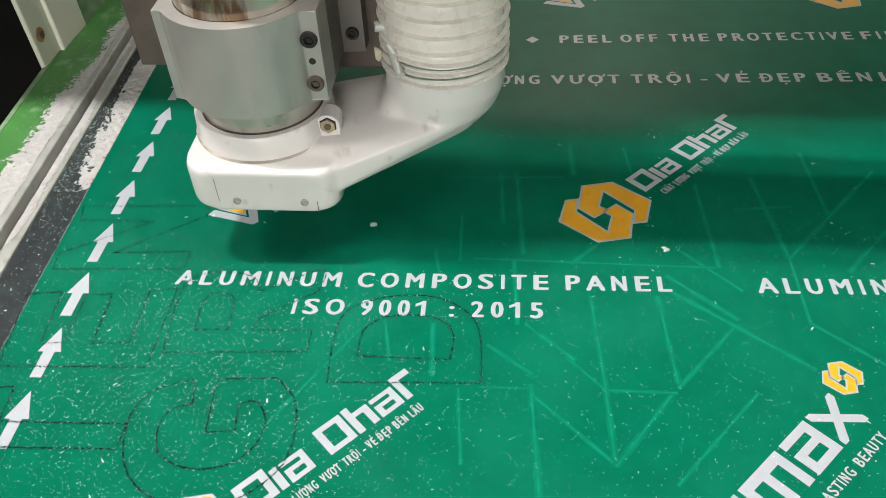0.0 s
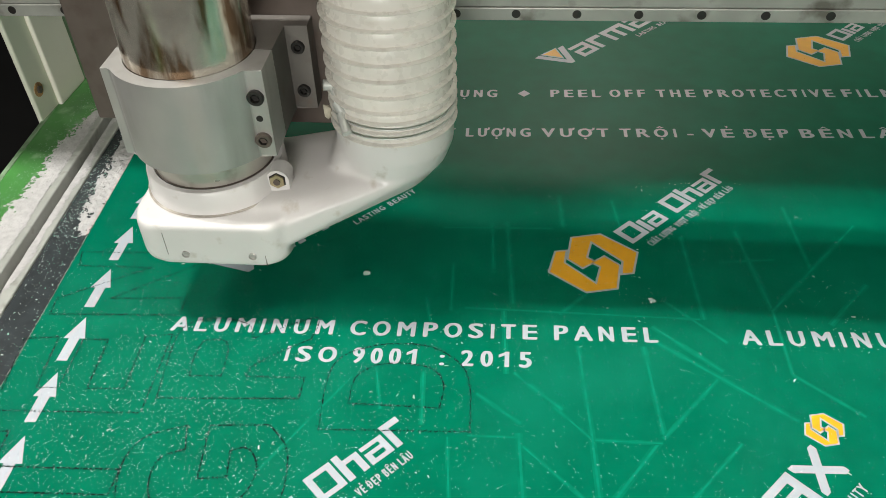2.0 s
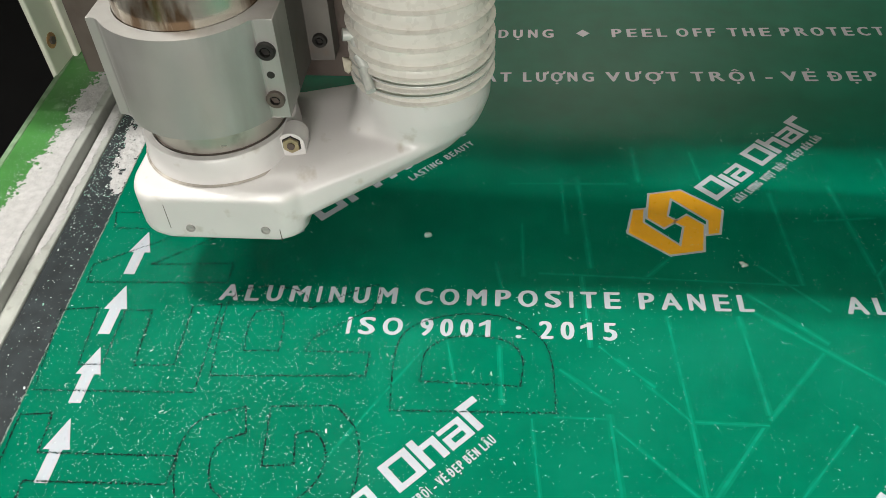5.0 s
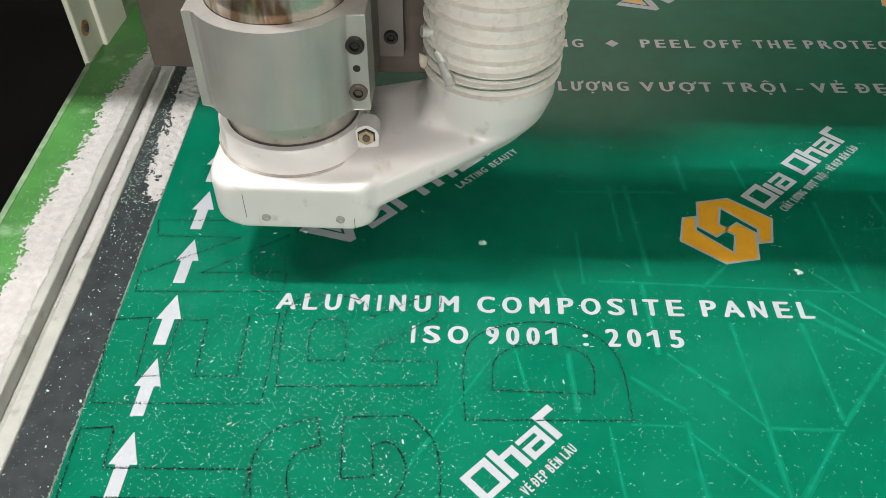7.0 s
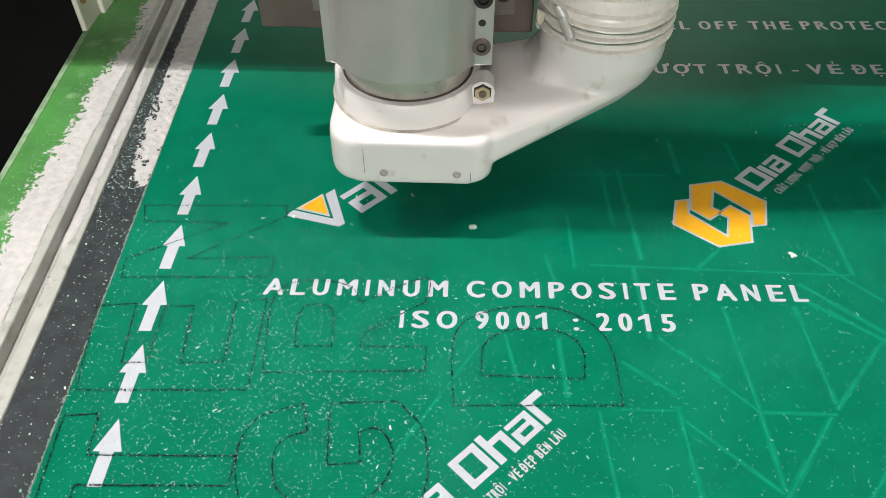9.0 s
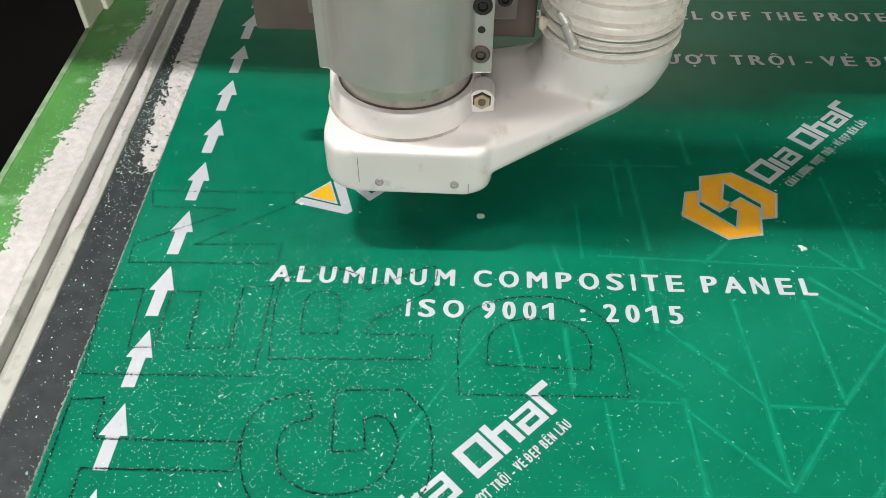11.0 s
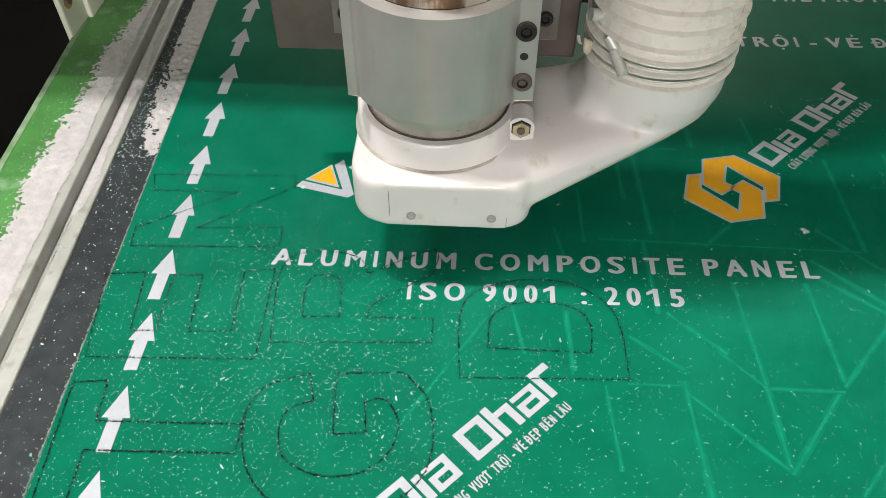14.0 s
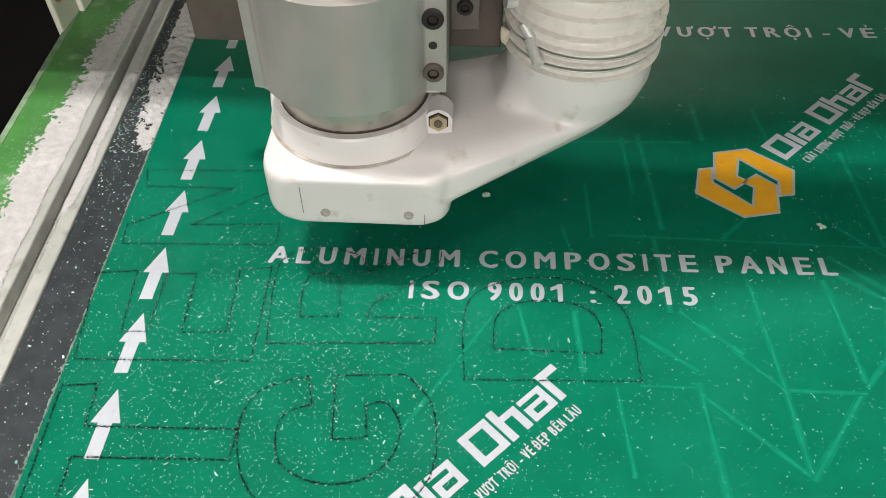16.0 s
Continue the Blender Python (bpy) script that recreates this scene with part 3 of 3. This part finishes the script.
ROUND = {
    "G": [(0.06, -0.125), (0.025, -0.139), (0.013, -0.161), (0.014, -0.189), (0.026, -0.221), (0.05, -0.244), (0.088, -0.257), (0.129, -0.25), (0.16, -0.224), (0.17, -0.196), (0.168, -0.162), (0.16, -0.141), (0.141, -0.121)],
    "G mouth": [(0.141, -0.121), (0.083, -0.124), (0.088, -0.183), (0.115, -0.181), (0.111, -0.152)],
    "G inner": [(0.111, -0.152), (0.124, -0.148), (0.135, -0.157), (0.141, -0.174), (0.136, -0.197), (0.119, -0.214), (0.094, -0.221), (0.07, -0.217), (0.05, -0.204), (0.043, -0.181), (0.047, -0.162), (0.067, -0.152)],
    "G end": [(0.067, -0.152), (0.06, -0.125)],
    "D": [(0.335, -0.121), (0.333, -0.073), (0.324, -0.041), (0.295, -0.017), (0.258, -0.011), (0.22, -0.018), (0.193, -0.037), (0.187, -0.075), (0.19, -0.124)],
    "D foot": [(0.19, -0.124), (0.335, -0.121)],
    "D inner": [(0.304, -0.094), (0.306, -0.066), (0.297, -0.048), (0.274, -0.039), (0.241, -0.04), (0.221, -0.051), (0.214, -0.066), (0.214, -0.092)],
    "D inner foot": [(0.214, -0.092), (0.304, -0.094)],
    "R": [(0.160, -0.007), (0.159, 0.024), (0.105, -0.004), (0.097, -0.008), (0.086, 0.011), (0.058, 0.019), (0.029, 0.016), (0.014, 0.002), (0.012, -0.03), (0.018, -0.093)],
    "R foot": [(0.018, -0.093), (0.163, -0.088), (0.163, -0.061), (0.102, -0.062)],
    "R leg": [(0.102, -0.062), (0.110, -0.043), (0.16, -0.007)],
    "R inner": [(0.076, -0.062), (0.074, -0.029), (0.068, -0.015), (0.055, -0.012), (0.043, -0.016), (0.04, -0.038), (0.042, -0.063)],
    "R inner foot": [(0.042, -0.063), (0.076, -0.062)],
}
STRAIGHT = ("G mouth", "G end", "D foot", "D inner foot", "R foot", "R inner foot")


def dense(points, closed, curved):
    pts = [Vector(p) for p in points]
    n = len(pts)
    out = []
    for k in range(n if closed else n - 1):
        p0, p1, p2, p3 = pts[k - 1] if (k or closed) else pts[0], pts[k], pts[(k + 1) % n], pts[(k + 2) % n] if (closed or k + 2 < n) else pts[-1]
        m = max(int((p2 - p1).length / 0.0012), 2)
        for i in range(m):
            t = i / m
            if curved:
                out.append(0.5 * (2 * p1 + (p2 - p0) * t + (2 * p0 - 5 * p1 + 4 * p2 - p3) * t * t + (3 * p1 - p0 - 3 * p2 + p3) * t ** 3))
            else:
                out.append(p1.lerp(p2, t))
    out.append(pts[0] if closed else pts[-1])
    return out


TRACK = []


def milled_outlines():
    rng = random.Random(11)
    jobs = [(k, p, True, False) for k, p in OUTLINES.items()] + [(k, p, False, k not in STRAIGHT) for k, p in ROUND.items()]
    for key, points, closed, curved in jobs:
        wide = {"N": 0.7, "R": 0.8, "D": 0.95, "E": 0.95, "G": 1.15, "T": 1.25}[key[0]]
        line = dense(points, closed, curved)
        TRACK.extend(line)
        bm = bmesh.new()
        prev = None
        for k, p in enumerate(line):
            d = (line[min(k + 1, len(line) - 1)] - line[max(k - 1, 0)]).normalized()
            w = Vector((-d.y, d.x)) * wide * rng.uniform(0.0001, 0.00095)
            o = Vector((rng.gauss(0, 0.00022), rng.gauss(0, 0.00022)))
            now = [bm.verts.new((*(p + o + w), 0.00062)), bm.verts.new((*(p + o - w), 0.00062))]
            if prev and rng.random() < 0.42 + 0.3 * wide:
                bm.faces.new((prev[0], now[0], now[1], prev[1]))
            prev = now
        part("cut_line", bm, GROOVE, panel, "dark milled groove outline")


milled_outlines()


# ---- chips and flakes ----
def flake(verts, faces, x, y, z, size, slim, rng, lift=1.0):
    a = rng.uniform(0, math.tau)
    c, s = math.cos(a), math.sin(a)
    k = len(verts)
    for u, v, w in ((-1, -slim, 0), (1, -slim * 0.6, rng.uniform(0, 0.5)), (0.8, slim, 0), (-0.7, slim * 0.8, rng.uniform(0, 0.5)), (rng.uniform(-0.3, 0.3), 0, 0.6)):
        verts.append((x + size * (u * c - v * s), y + size * (u * s + v * c), z + size * w * 0.6 * lift))
    faces.extend(((k, k + 1, k + 4), (k + 1, k + 2, k + 4), (k + 2, k + 3, k + 4), (k + 3, k, k + 4)))


def loose_flakes():
    rng = random.Random(3)
    verts, faces = [], []
    while len(verts) < 5 * 13500:
        if rng.random() < 0.42:
            x, y = rng.gauss(0.02, 0.14), rng.gauss(-0.12, 0.12)
        else:
            x, y = rng.uniform(-0.15, 0.75), rng.uniform(-0.30, 0.28)
        if x < -0.155 or y < -0.34 or y > 0.5:
            continue
        r = rng.random()
        size = rng.uniform(0.00025, 0.00045) if r < 0.5 else rng.uniform(0.0004, 0.00075) if r < 0.94 else rng.uniform(0.0007, 0.0013) if r < 0.992 else rng.uniform(0.0013, 0.0026)
        flake(verts, faces, x, y, 0.0006, size, rng.uniform(0.15, 0.7) if size < 0.0006 else rng.uniform(0.12, 0.35), rng)
    for p in TRACK:
        for k in range(2):
            if rng.random() < 0.10:
                flake(verts, faces, p.x + rng.gauss(0, 0.0013), p.y + rng.gauss(0, 0.0013), 0.0007, rng.uniform(0.0002, 0.0006), rng.uniform(0.3, 0.8), rng)
    for k in range(240):
        x, y = rng.uniform(-0.205, -0.16), rng.uniform(-0.3, 0.35)
        flake(verts, faces, x - SHEAR * y, y, -0.0034, rng.uniform(0.0003, 0.0008) if rng.random() < 0.93 else rng.uniform(0.001, 0.002), rng.uniform(0.3, 0.8), rng)
    for k in range(2200):
        y = rng.uniform(-0.3, 0.7)
        x = min(max(rng.gauss(-0.296 + 0.024 * smooth_step(0.15, 0.5, y), 0.013), -0.328), -0.248)
        flake(verts, faces, x - SHEAR * y, y, 0.0012, rng.uniform(0.0003, 0.0007), rng.uniform(0.3, 0.8), rng)
    for k in range(900):
        x, y = rng.uniform(-0.204, -0.160), rng.gauss(0.27, 0.09)
        flake(verts, faces, x - SHEAR * y, y, -0.0033, rng.uniform(0.0004, 0.0012), rng.uniform(0.3, 0.8), rng)
    me = bpy.data.meshes.new("loose_flakes")
    me.from_pydata(verts, [], faces)
    me.materials.append(CHIP)
    tagged(new("loose_flakes", me), "fine pale plastic flakes scattered over the panel", "flakes", kind="stuff")
    verts, faces = [], []
    for p in TRACK:
        for k in range(2):
            if rng.random() < 0.75:
                flake(verts, faces, p.x + rng.gauss(0, 0.0010), p.y + rng.gauss(0, 0.0010), 0.0007, rng.uniform(0.0002, 0.0006), 0.7, rng)
    me = bpy.data.meshes.new("dark_swarf")
    me.from_pydata(verts, [], faces)
    me.materials.append(GROOVE)
    tagged(new("dark_swarf", me), "dark fine swarf lying along the milled lines", "swarf", kind="stuff")
    for x, y, size in ((0.2035, 0.0985, 0.0052), (0.526, 0.060, 0.0035), (0.5245, 0.064, 0.003), (0.447, -0.238, 0.0035), (0.012, 0.110, 0.003)):
        verts, faces = [], []
        for k in range(5):
            flake(verts, faces, x + rng.gauss(0, size * 0.35), y + rng.gauss(0, size * 0.35), 0.0007, size * rng.uniform(0.5, 0.8), 0.6, rng, 1.6)
        me = bpy.data.meshes.new("chip")
        me.from_pydata(verts, [], faces)
        me.materials.append(CHIP)
        tagged(new("chip", me), "curled pale plastic chip lying on the panel", "chip", "chips on the panel")


loose_flakes()


# ---- router head ----
CLAMP_LOW, CLAMP_TOP = 0.178, 0.273
HX, HY = 0.190, 0.026  # axis of the hose


def arc(cx, cy, r, a0, a1, n):
    return [(cx + r * math.cos(radians(a0 + (a1 - a0) * k / n)), cy + r * math.sin(radians(a0 + (a1 - a0) * k / n))) for k in range(n + 1)]


def bolt(parent, x, y, z, r, mat, name):
    """Socket head seen from the front, sunk in its hole."""
    b = part(name, lathe([(0.0, 0.0005), (r * 0.5, 0.0005), (r * 0.55, 0.0035), (r * 0.9, 0.0035), (r, 0.0025), (r, -0.006)], 24), mat, parent, "", 30)
    b.matrix_basis = pose(x, y, z, 90)
    h = part("socket", lathe([(0.0, 0.0), (r * 0.52, 0.0), (r * 0.52, 0.0037), (r * 0.5, 0.0037)], 6), BLACK, b)
    return b


def router_head():
    head = new("router_head")
    tagged(head, "router spindle in aluminium clamp with white dust shoe and hose", "router head")
    part("spindle", lathe([(0.0, 0.20), (0.0625, 0.20), (0.0625, 0.72), (0.0, 0.72)], 96), STEEL, head, "stained polished steel spindle body", 40)
    part("spindle_nose", lathe([(0.0, 0.118), (0.057, 0.118), (0.0615, 0.122), (0.0622, 0.15), (0.0622, 0.199), (0.0, 0.199)], 96), NOSE, head, "bright steel spindle nose", 40)
    part("milling_bit", lathe([(0.0, 0.0007), (0.003, 0.0007), (0.003, 0.06), (0.012, 0.06), (0.012, 0.117)], 16), ZINC, head)
    # clamp: front cap with two ears, rear block, base flange
    cap = [(-0.0730, -0.001), (-0.0730, -0.042), (-0.0655, -0.042)] + arc(0, 0, 0.0765, 215, 326, 90) + [(0.0650, -0.042), (0.0805, -0.042), (0.0805, -0.001)] + arc(0, 0, 0.0632, 0, -180, 36)
    part("clamp_cap", prism(cap, CLAMP_LOW, CLAMP_TOP, 0.0008), ALU, head, "brushed aluminium clamp cap")
    back = [(-0.0730, 0.0), (-0.0730, 0.050), (-0.098, 0.050), (-0.098, 0.074), (0.104, 0.074), (0.104, 0.050), (0.0805, 0.050), (0.0805, 0.0)] + arc(0, 0, 0.0632, 0, 180, 36)
    part("clamp_base", prism(back, CLAMP_LOW, CLAMP_TOP, 0.0008), CAST, head, "dirty aluminium clamp base, coloured darker for shade")
    part("z_plate", box(-0.160, 0.125, 0.0745, 0.094, 0.1435, 0.75, 0.002), RUST, head, "brown stained steel slide plate")
    part("slide_block", box(0.05, 0.150, 0.0945, 0.178, 0.19, 0.75, 0.001), BLACK, head, "black slide cover")
    # unseen block above the clamp, added to throw a shadow on the panel
    part("shade_block", box(-0.13, 0.045, 0.0945, 0.180, 0.42, 0.95, 0.004), CREAM, head, "unseen cream block, added to cast shadow")
    for z, mat in ((0.198, RUST), (0.2450, BLACK)):
        for sx in (1,):
            bolt(head, sx * 0.0705, -0.0425, z, 0.0082, mat, "clamp_bolt")
    part("pin_hole", rod((0.0703, -0.0424, 0.2215), (0.0703, -0.035, 0.2215), 0.0034, 14), BLACK, head)
    for sx in (-1, 1):
        for z in (0.20, 0.25):
            bolt(head, 0.092 if sx > 0 else -0.086, 0.0495, z, 0.0070, BLACK, "flange_bolt")
    # dust shoe
    body = prism(rounded_rect(-0.0735, 0.0860, -0.088, 0.078, (0.030, 0.023, 0.03, 0.034)), 0.0700, 0.1235, 0.007, 4)
    duct = []
    low = [(0.02, -0.072, 0.080), (0.02, -0.070, 0.118), (0.02, 0.07, 0.078), (0.02, 0.07, 0.120), (0.068, -0.083, 0.084), (0.068, -0.081, 0.114), (0.084, 0.07, 0.078), (0.082, 0.050, 0.134), (0.082, 0.0, 0.124)]
    mid = [(0.030, 0.094, 0.135, 0.014), (0.047, 0.128, 0.145, 0.022)]
    port = [(0.0615, 0.196, HX, HY), (0.0620, 0.165, HX, HY), (0.0580, 0.143, 0.186, HY), (0.0460, 0.118, 0.176, 0.024), (0.031, 0.101, 0.158, 0.018)]
    for corners, discs in ((low, mid + port[2:]), ([], port), ([(0.104, 0.050, 0.118), (0.108, -0.010, 0.116), (0.104, 0.068, 0.116)], [(0.055, 0.174, HX, HY), (0.052, 0.140, 0.186, HY)])):
        hull = bmesh.new()
        for p in corners:
            hull.verts.new(p)
        for r, z, cx, cy in discs:
            for x, y in arc(cx, cy, r, 0, 351, 39):
                hull.verts.new((x, y, z))
        bmesh.ops.convex_hull(hull, input=hull.verts[:])
        duct.append(hull)
    ob = part("dust_shoe", merge(body, *duct), PLASTIC, head, "moulded white plastic dust shoe")
    m = ob.modifiers.new("remesh", "REMESH")
    m.mode, m.voxel_size, m.use_smooth_shade = "VOXEL", 0.0018, True
    m = ob.modifiers.new("smooth", "SMOOTH")
    m.factor, m.iterations = 0.5, 36
    part("collar", lathe([(0.0632, 0.10), (0.0632, 0.1490), (0.0645, 0.1510), (0.0705, 0.1510), (0.0722, 0.1490), (0.0735, 0.1300), (0.0750, 0.10)], 96), PLASTIC, head, "", 40)
    part("collar_gap", lathe([(0.0623, 0.1500), (0.0634, 0.1509), (0.0634, 0.1512), (0.0623, 0.1518)], 96), RUST, head, "dirty seam round the spindle nose")
    part("collar_grime", lathe([(0.0728, 0.1215), (0.0758, 0.1240), (0.0728, 0.1262)], 96), GRIME_SHADE, head, "brown grime in the collar joint")
    part("collar_lug", merge(rod((0.0735, -0.0345, 0.1430), (0.0735, -0.014, 0.1430), 0.0118, 28), box(0.0619, 0.0851, -0.0343, -0.0145, 0.1290, 0.1430, 0.001)), PLASTIC, head, "", 40)
    part("nut_recess", rod((0.0735, -0.0352, 0.1430), (0.0735, -0.02, 0.1430), 0.0094, 6), BLACK, head)
    n = part("collar_nut", rod((0.0735, -0.0375, 0.1430), (0.0735, -0.02, 0.1430), 0.0081, 6), BRASS, head)
    part("stud", rod((0.0735, -0.0388, 0.1430), (0.0735, -0.0370, 0.1430), 0.0036, 14), RUST, n)
    for x in (-0.0195, 0.0510):
        screw = part("shoe_screw", lathe([(0.0, 0.0), (0.0030, 0.0002), (0.0034, 0.0012), (0.0042, 0.0012), (0.0044, -0.004)], 18), SCREW, head)
        screw.matrix_basis = pose(x, -0.0882, 0.0850, 90)
    part("mould_seam", box(-0.0385, -0.0381, -0.0884, -0.0800, 0.084, 0.113), RUST, head, "hairline crack in the plastic")
    part("corner_seam", box(0.0640, 0.0644, -0.0884, -0.0800, 0.072, 0.086), RUST, head, "hairline seam in the plastic")
    # hose with thin ribs, wire clip and its screw
    prof = [(0.0585, 0.187), (0.0612, 0.187)]
    ribs = [0.188, 0.2010, 0.2120] + [0.2235 + 0.0168 * k for k in range(11)]
    for k, z in enumerate(ribs):
        nxt = ribs[k + 1] if k + 1 < len(ribs) else z + 0.0168
        g = nxt - z
        prof += [(0.0572, z), (0.0630, z + 0.0002), (0.0653, z + 0.0009), (0.0655, z + 0.0018), (0.0636, z + 0.0027), (0.0609, z + 0.0033), (0.0612, z + 0.35 * g), (0.0606, z + 0.70 * g), (0.0590, z + 0.96 * g)]
    hose = part("hose", lathe(prof, 96, (HX, HY)), HOSE, head, "ribbed cream plastic suction hose", 38)
    # grey rings paint the shade in each crease under a rib
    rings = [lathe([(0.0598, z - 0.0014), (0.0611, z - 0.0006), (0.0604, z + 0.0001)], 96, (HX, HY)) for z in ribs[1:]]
    part("crease_shade", merge(*rings), GRIME_SHADE, hose, "grey rings painted as shade under the ribs")
    # unseen run of hose to the right, added for the shadow it casts
    bend = bmesh.new()
    loops = []
    zs, turn = ribs[-1] + 0.0168, 0.13
    run = turn * math.pi / 2
    for k in range(330):
        d = 0.0068 * k
        a = min(d, run) / turn
        c = Vector((HX + turn * (1 - math.cos(a)) + max(d - run, 0), HY - min(0.08 * max(d - run, 0), 0.033), zs + turn * math.sin(a)))
        side = Vector((-math.cos(a), 0, math.sin(a)))
        r = 0.0640 if k % 3 == 0 else 0.0598
        loops.append([bend.verts.new(c + r * (side * math.cos(u) + Vector((0, 1, 0)) * math.sin(u))) for u in [math.tau * i / 40 for i in range(40)]])
    for p, q in zip(loops, loops[1:]):
        for i in range(40):
            bend.faces.new((p[i], p[(i + 1) % 40], q[(i + 1) % 40], q[i]))
    part("unseen_hose_run", bend, HOSE, hose, "", 55)
    wire = bmesh.new()
    for z0, tilt in ((0.1985, 0.02), (0.2090, -0.01)):
        ring = []
        for k in range(80):
            a = 2 * math.pi * k / 80
            c = Vector((HX + 0.0640 * math.cos(a), HY + 0.0640 * math.sin(a), z0 + tilt * 0.06 * math.cos(a)))
            e = Vector((math.cos(a), math.sin(a), 0))
            ring.append([wire.verts.new(c + e * 0.0009 * math.cos(b) + Vector((0, 0, 0.0009 * math.sin(b)))) for b in (0, 1.05, 2.09, 3.14, 4.19, 5.24)])
        for k in range(80):
            p, q = ring[k], ring[(k + 1) % 80]
            for i in range(6):
                wire.faces.new((p[i], q[i], q[(i + 1) % 6], p[(i + 1) % 6]))
    clip = part("hose_clip", wire, ZINC, head, "zinc wire hose clip", 60)
    a = Vector((0.1325, 0.006, 0.2310))
    b = Vector((0.1520, -0.035, 0.2020))
    part("clip_screw", rod(a.lerp(b, 0.60), b, 0.0046, 18), ZINC, clip, "", 40)
    part("clip_rod", rod(a, a.lerp(b, 0.65), 0.0030, 12), ZINC, clip, "", 40)
    part("clip_nut", merge(rod(a + Vector((-0.008, -0.002, 0.002)), a + Vector((0.006, 0.002, 0)), 0.0056, 12), rod(a.lerp(b, 0.5) + Vector((-0.003, 0.004, 0.006)), a.lerp(b, 0.5) + Vector((0.005, -0.003, -0.004)), 0.0052, 12)), ZINC, clip, "", 40)
    rng = random.Random(8)
    rag = bmesh.new()
    for k in range(26):
        rag.verts.new((0.1255 + rng.uniform(-0.0045, 0.0045), 0.004 + rng.uniform(-0.004, 0.004), 0.203 + rng.uniform(-0.009, 0.009)))
    bmesh.ops.convex_hull(rag, input=rag.verts[:])
    part("rag_end", rag, TAPE, head, "frayed end of tape under the clip", 60)
    return head


head = router_head()


# ---- gantry ----
def gantry_unit():
    g = new("gantry")
    tagged(g, "router gantry with cream legs, steel beam and linear rail", "gantry")
    part("beam", box(-0.6, 2.6, 0.2115, 0.495, 0.226, 1.0, 0.004), CREAM, g, "cream painted steel beam")
    # unseen bar, added so the beam's shadow reaches further forward
    part("shade_bar", box(-0.6, 2.6, 0.132, 0.2113, 0.960, 0.985, 0.002), CREAM, g, "unseen cream bar, added to shade the panel")
    rail = part("rail", merge(box(-0.6, 2.6, 0.190, 0.211, 0.2210, 0.2365, 0.0012), box(-0.6, 2.6, 0.1916, 0.211, 0.2367, 0.2580, 0.0012)), RAIL, g, "bare steel linear rail with bolt holes")
    for k in range(-8, 36):
        x = 0.0236 + 0.0683 * k
        part("bolt_hole", rod((x, 0.1898, 0.2292), (x, 0.196, 0.2292), 0.0051, 16), BLACK, rail)
    leg = part("leg", box(-0.360, -0.352, 0.295, 0.56, -0.30, 1.0, 0.003), CREAM, g, "cream painted gantry leg")
    part("leg_rib", box(-0.3518, -0.344, 0.345, 0.425, 0.0, 1.0, 0.003), PALE, leg, "paler cream raised rib")
    part("leg_panel", box(-0.3518, -0.346, 0.4255, 0.56, -0.02, 1.0, 0.001), WORN, leg, "green painted leg panel")
    part("rust_stain", rod((-0.353, 0.315, 0.045), (-0.3512, 0.315, 0.045), 0.011, 18), STAIN, leg, "brown rust stain")
    part("leg_bolt", rod((-0.353, 0.315, 0.045), (-0.3485, 0.315, 0.045), 0.006, 6), RUST, leg, "rusty bolt head")
    return g


gantry = gantry_unit()


HEAD_ROWS = [
    (0.0, 0.0975, 0.1270, 0.0000),
    (0.5, 0.0952, 0.1299, 0.0000),
    (1.0, 0.0749, 0.1222, 0.0000),
    (1.5, 0.0538, 0.1156, 0.0000),
    (2.0, 0.0540, 0.1083, 0.0087),
    (2.5, 0.0537, 0.1106, 0.0178),
    (3.0, 0.0480, 0.1055, 0.0267),
    (3.5, 0.0171, 0.0918, 0.0273),
    (4.0, 0.0180, 0.0886, 0.0257),
    (4.5, 0.0175, 0.0891, 0.0213),
    (5.2, 0.0167, 0.0887, 0.0100),
    (5.7, 0.0167, 0.0887, 0.0000),
    (6.6, 0.0154, 0.1265, 0.0000),
    (7.0, 0.0154, 0.1288, 0.0000),
    (7.5, 0.0403, 0.1372, 0.0000),
    (8.0, 0.0730, 0.1497, 0.0000),
    (8.5, 0.1044, 0.1610, 0.0000),
    (9.0, 0.1354, 0.1721, 0.0000),
    (9.5, 0.1490, 0.1770, 0.0000),
    (10.1, 0.1470, 0.1600, 0.0000),
    (10.9, 0.1272, 0.1412, 0.0000),
    (11.5, 0.1250, 0.1366, 0.0000),
    (12.0, 0.1256, 0.1202, 0.0000),
    (12.5, 0.1269, 0.0945, 0.0000),
    (13.0, 0.1276, 0.0872, 0.0000),
    (13.5, 0.1436, 0.0821, 0.0000),
    (14.0, 0.1607, 0.0747, 0.0000),
    (14.5, 0.1620, 0.0518, 0.0000),
    (15.0, 0.1503, 0.0496, 0.0000),
    (15.5, 0.1191, 0.0601, 0.0000),
    (16.0, 0.0867, 0.0711, 0.0000),
]


def motions():
    walk(head, [(t, pose(x, y, z, 0, 1.3, 0)) for t, x, y, z in HEAD_ROWS])
    walk(gantry, [(t, pose(0, y + 0.004, 0, 0, 0, -2.2)) for t, x, y, z in HEAD_ROWS])


motions()
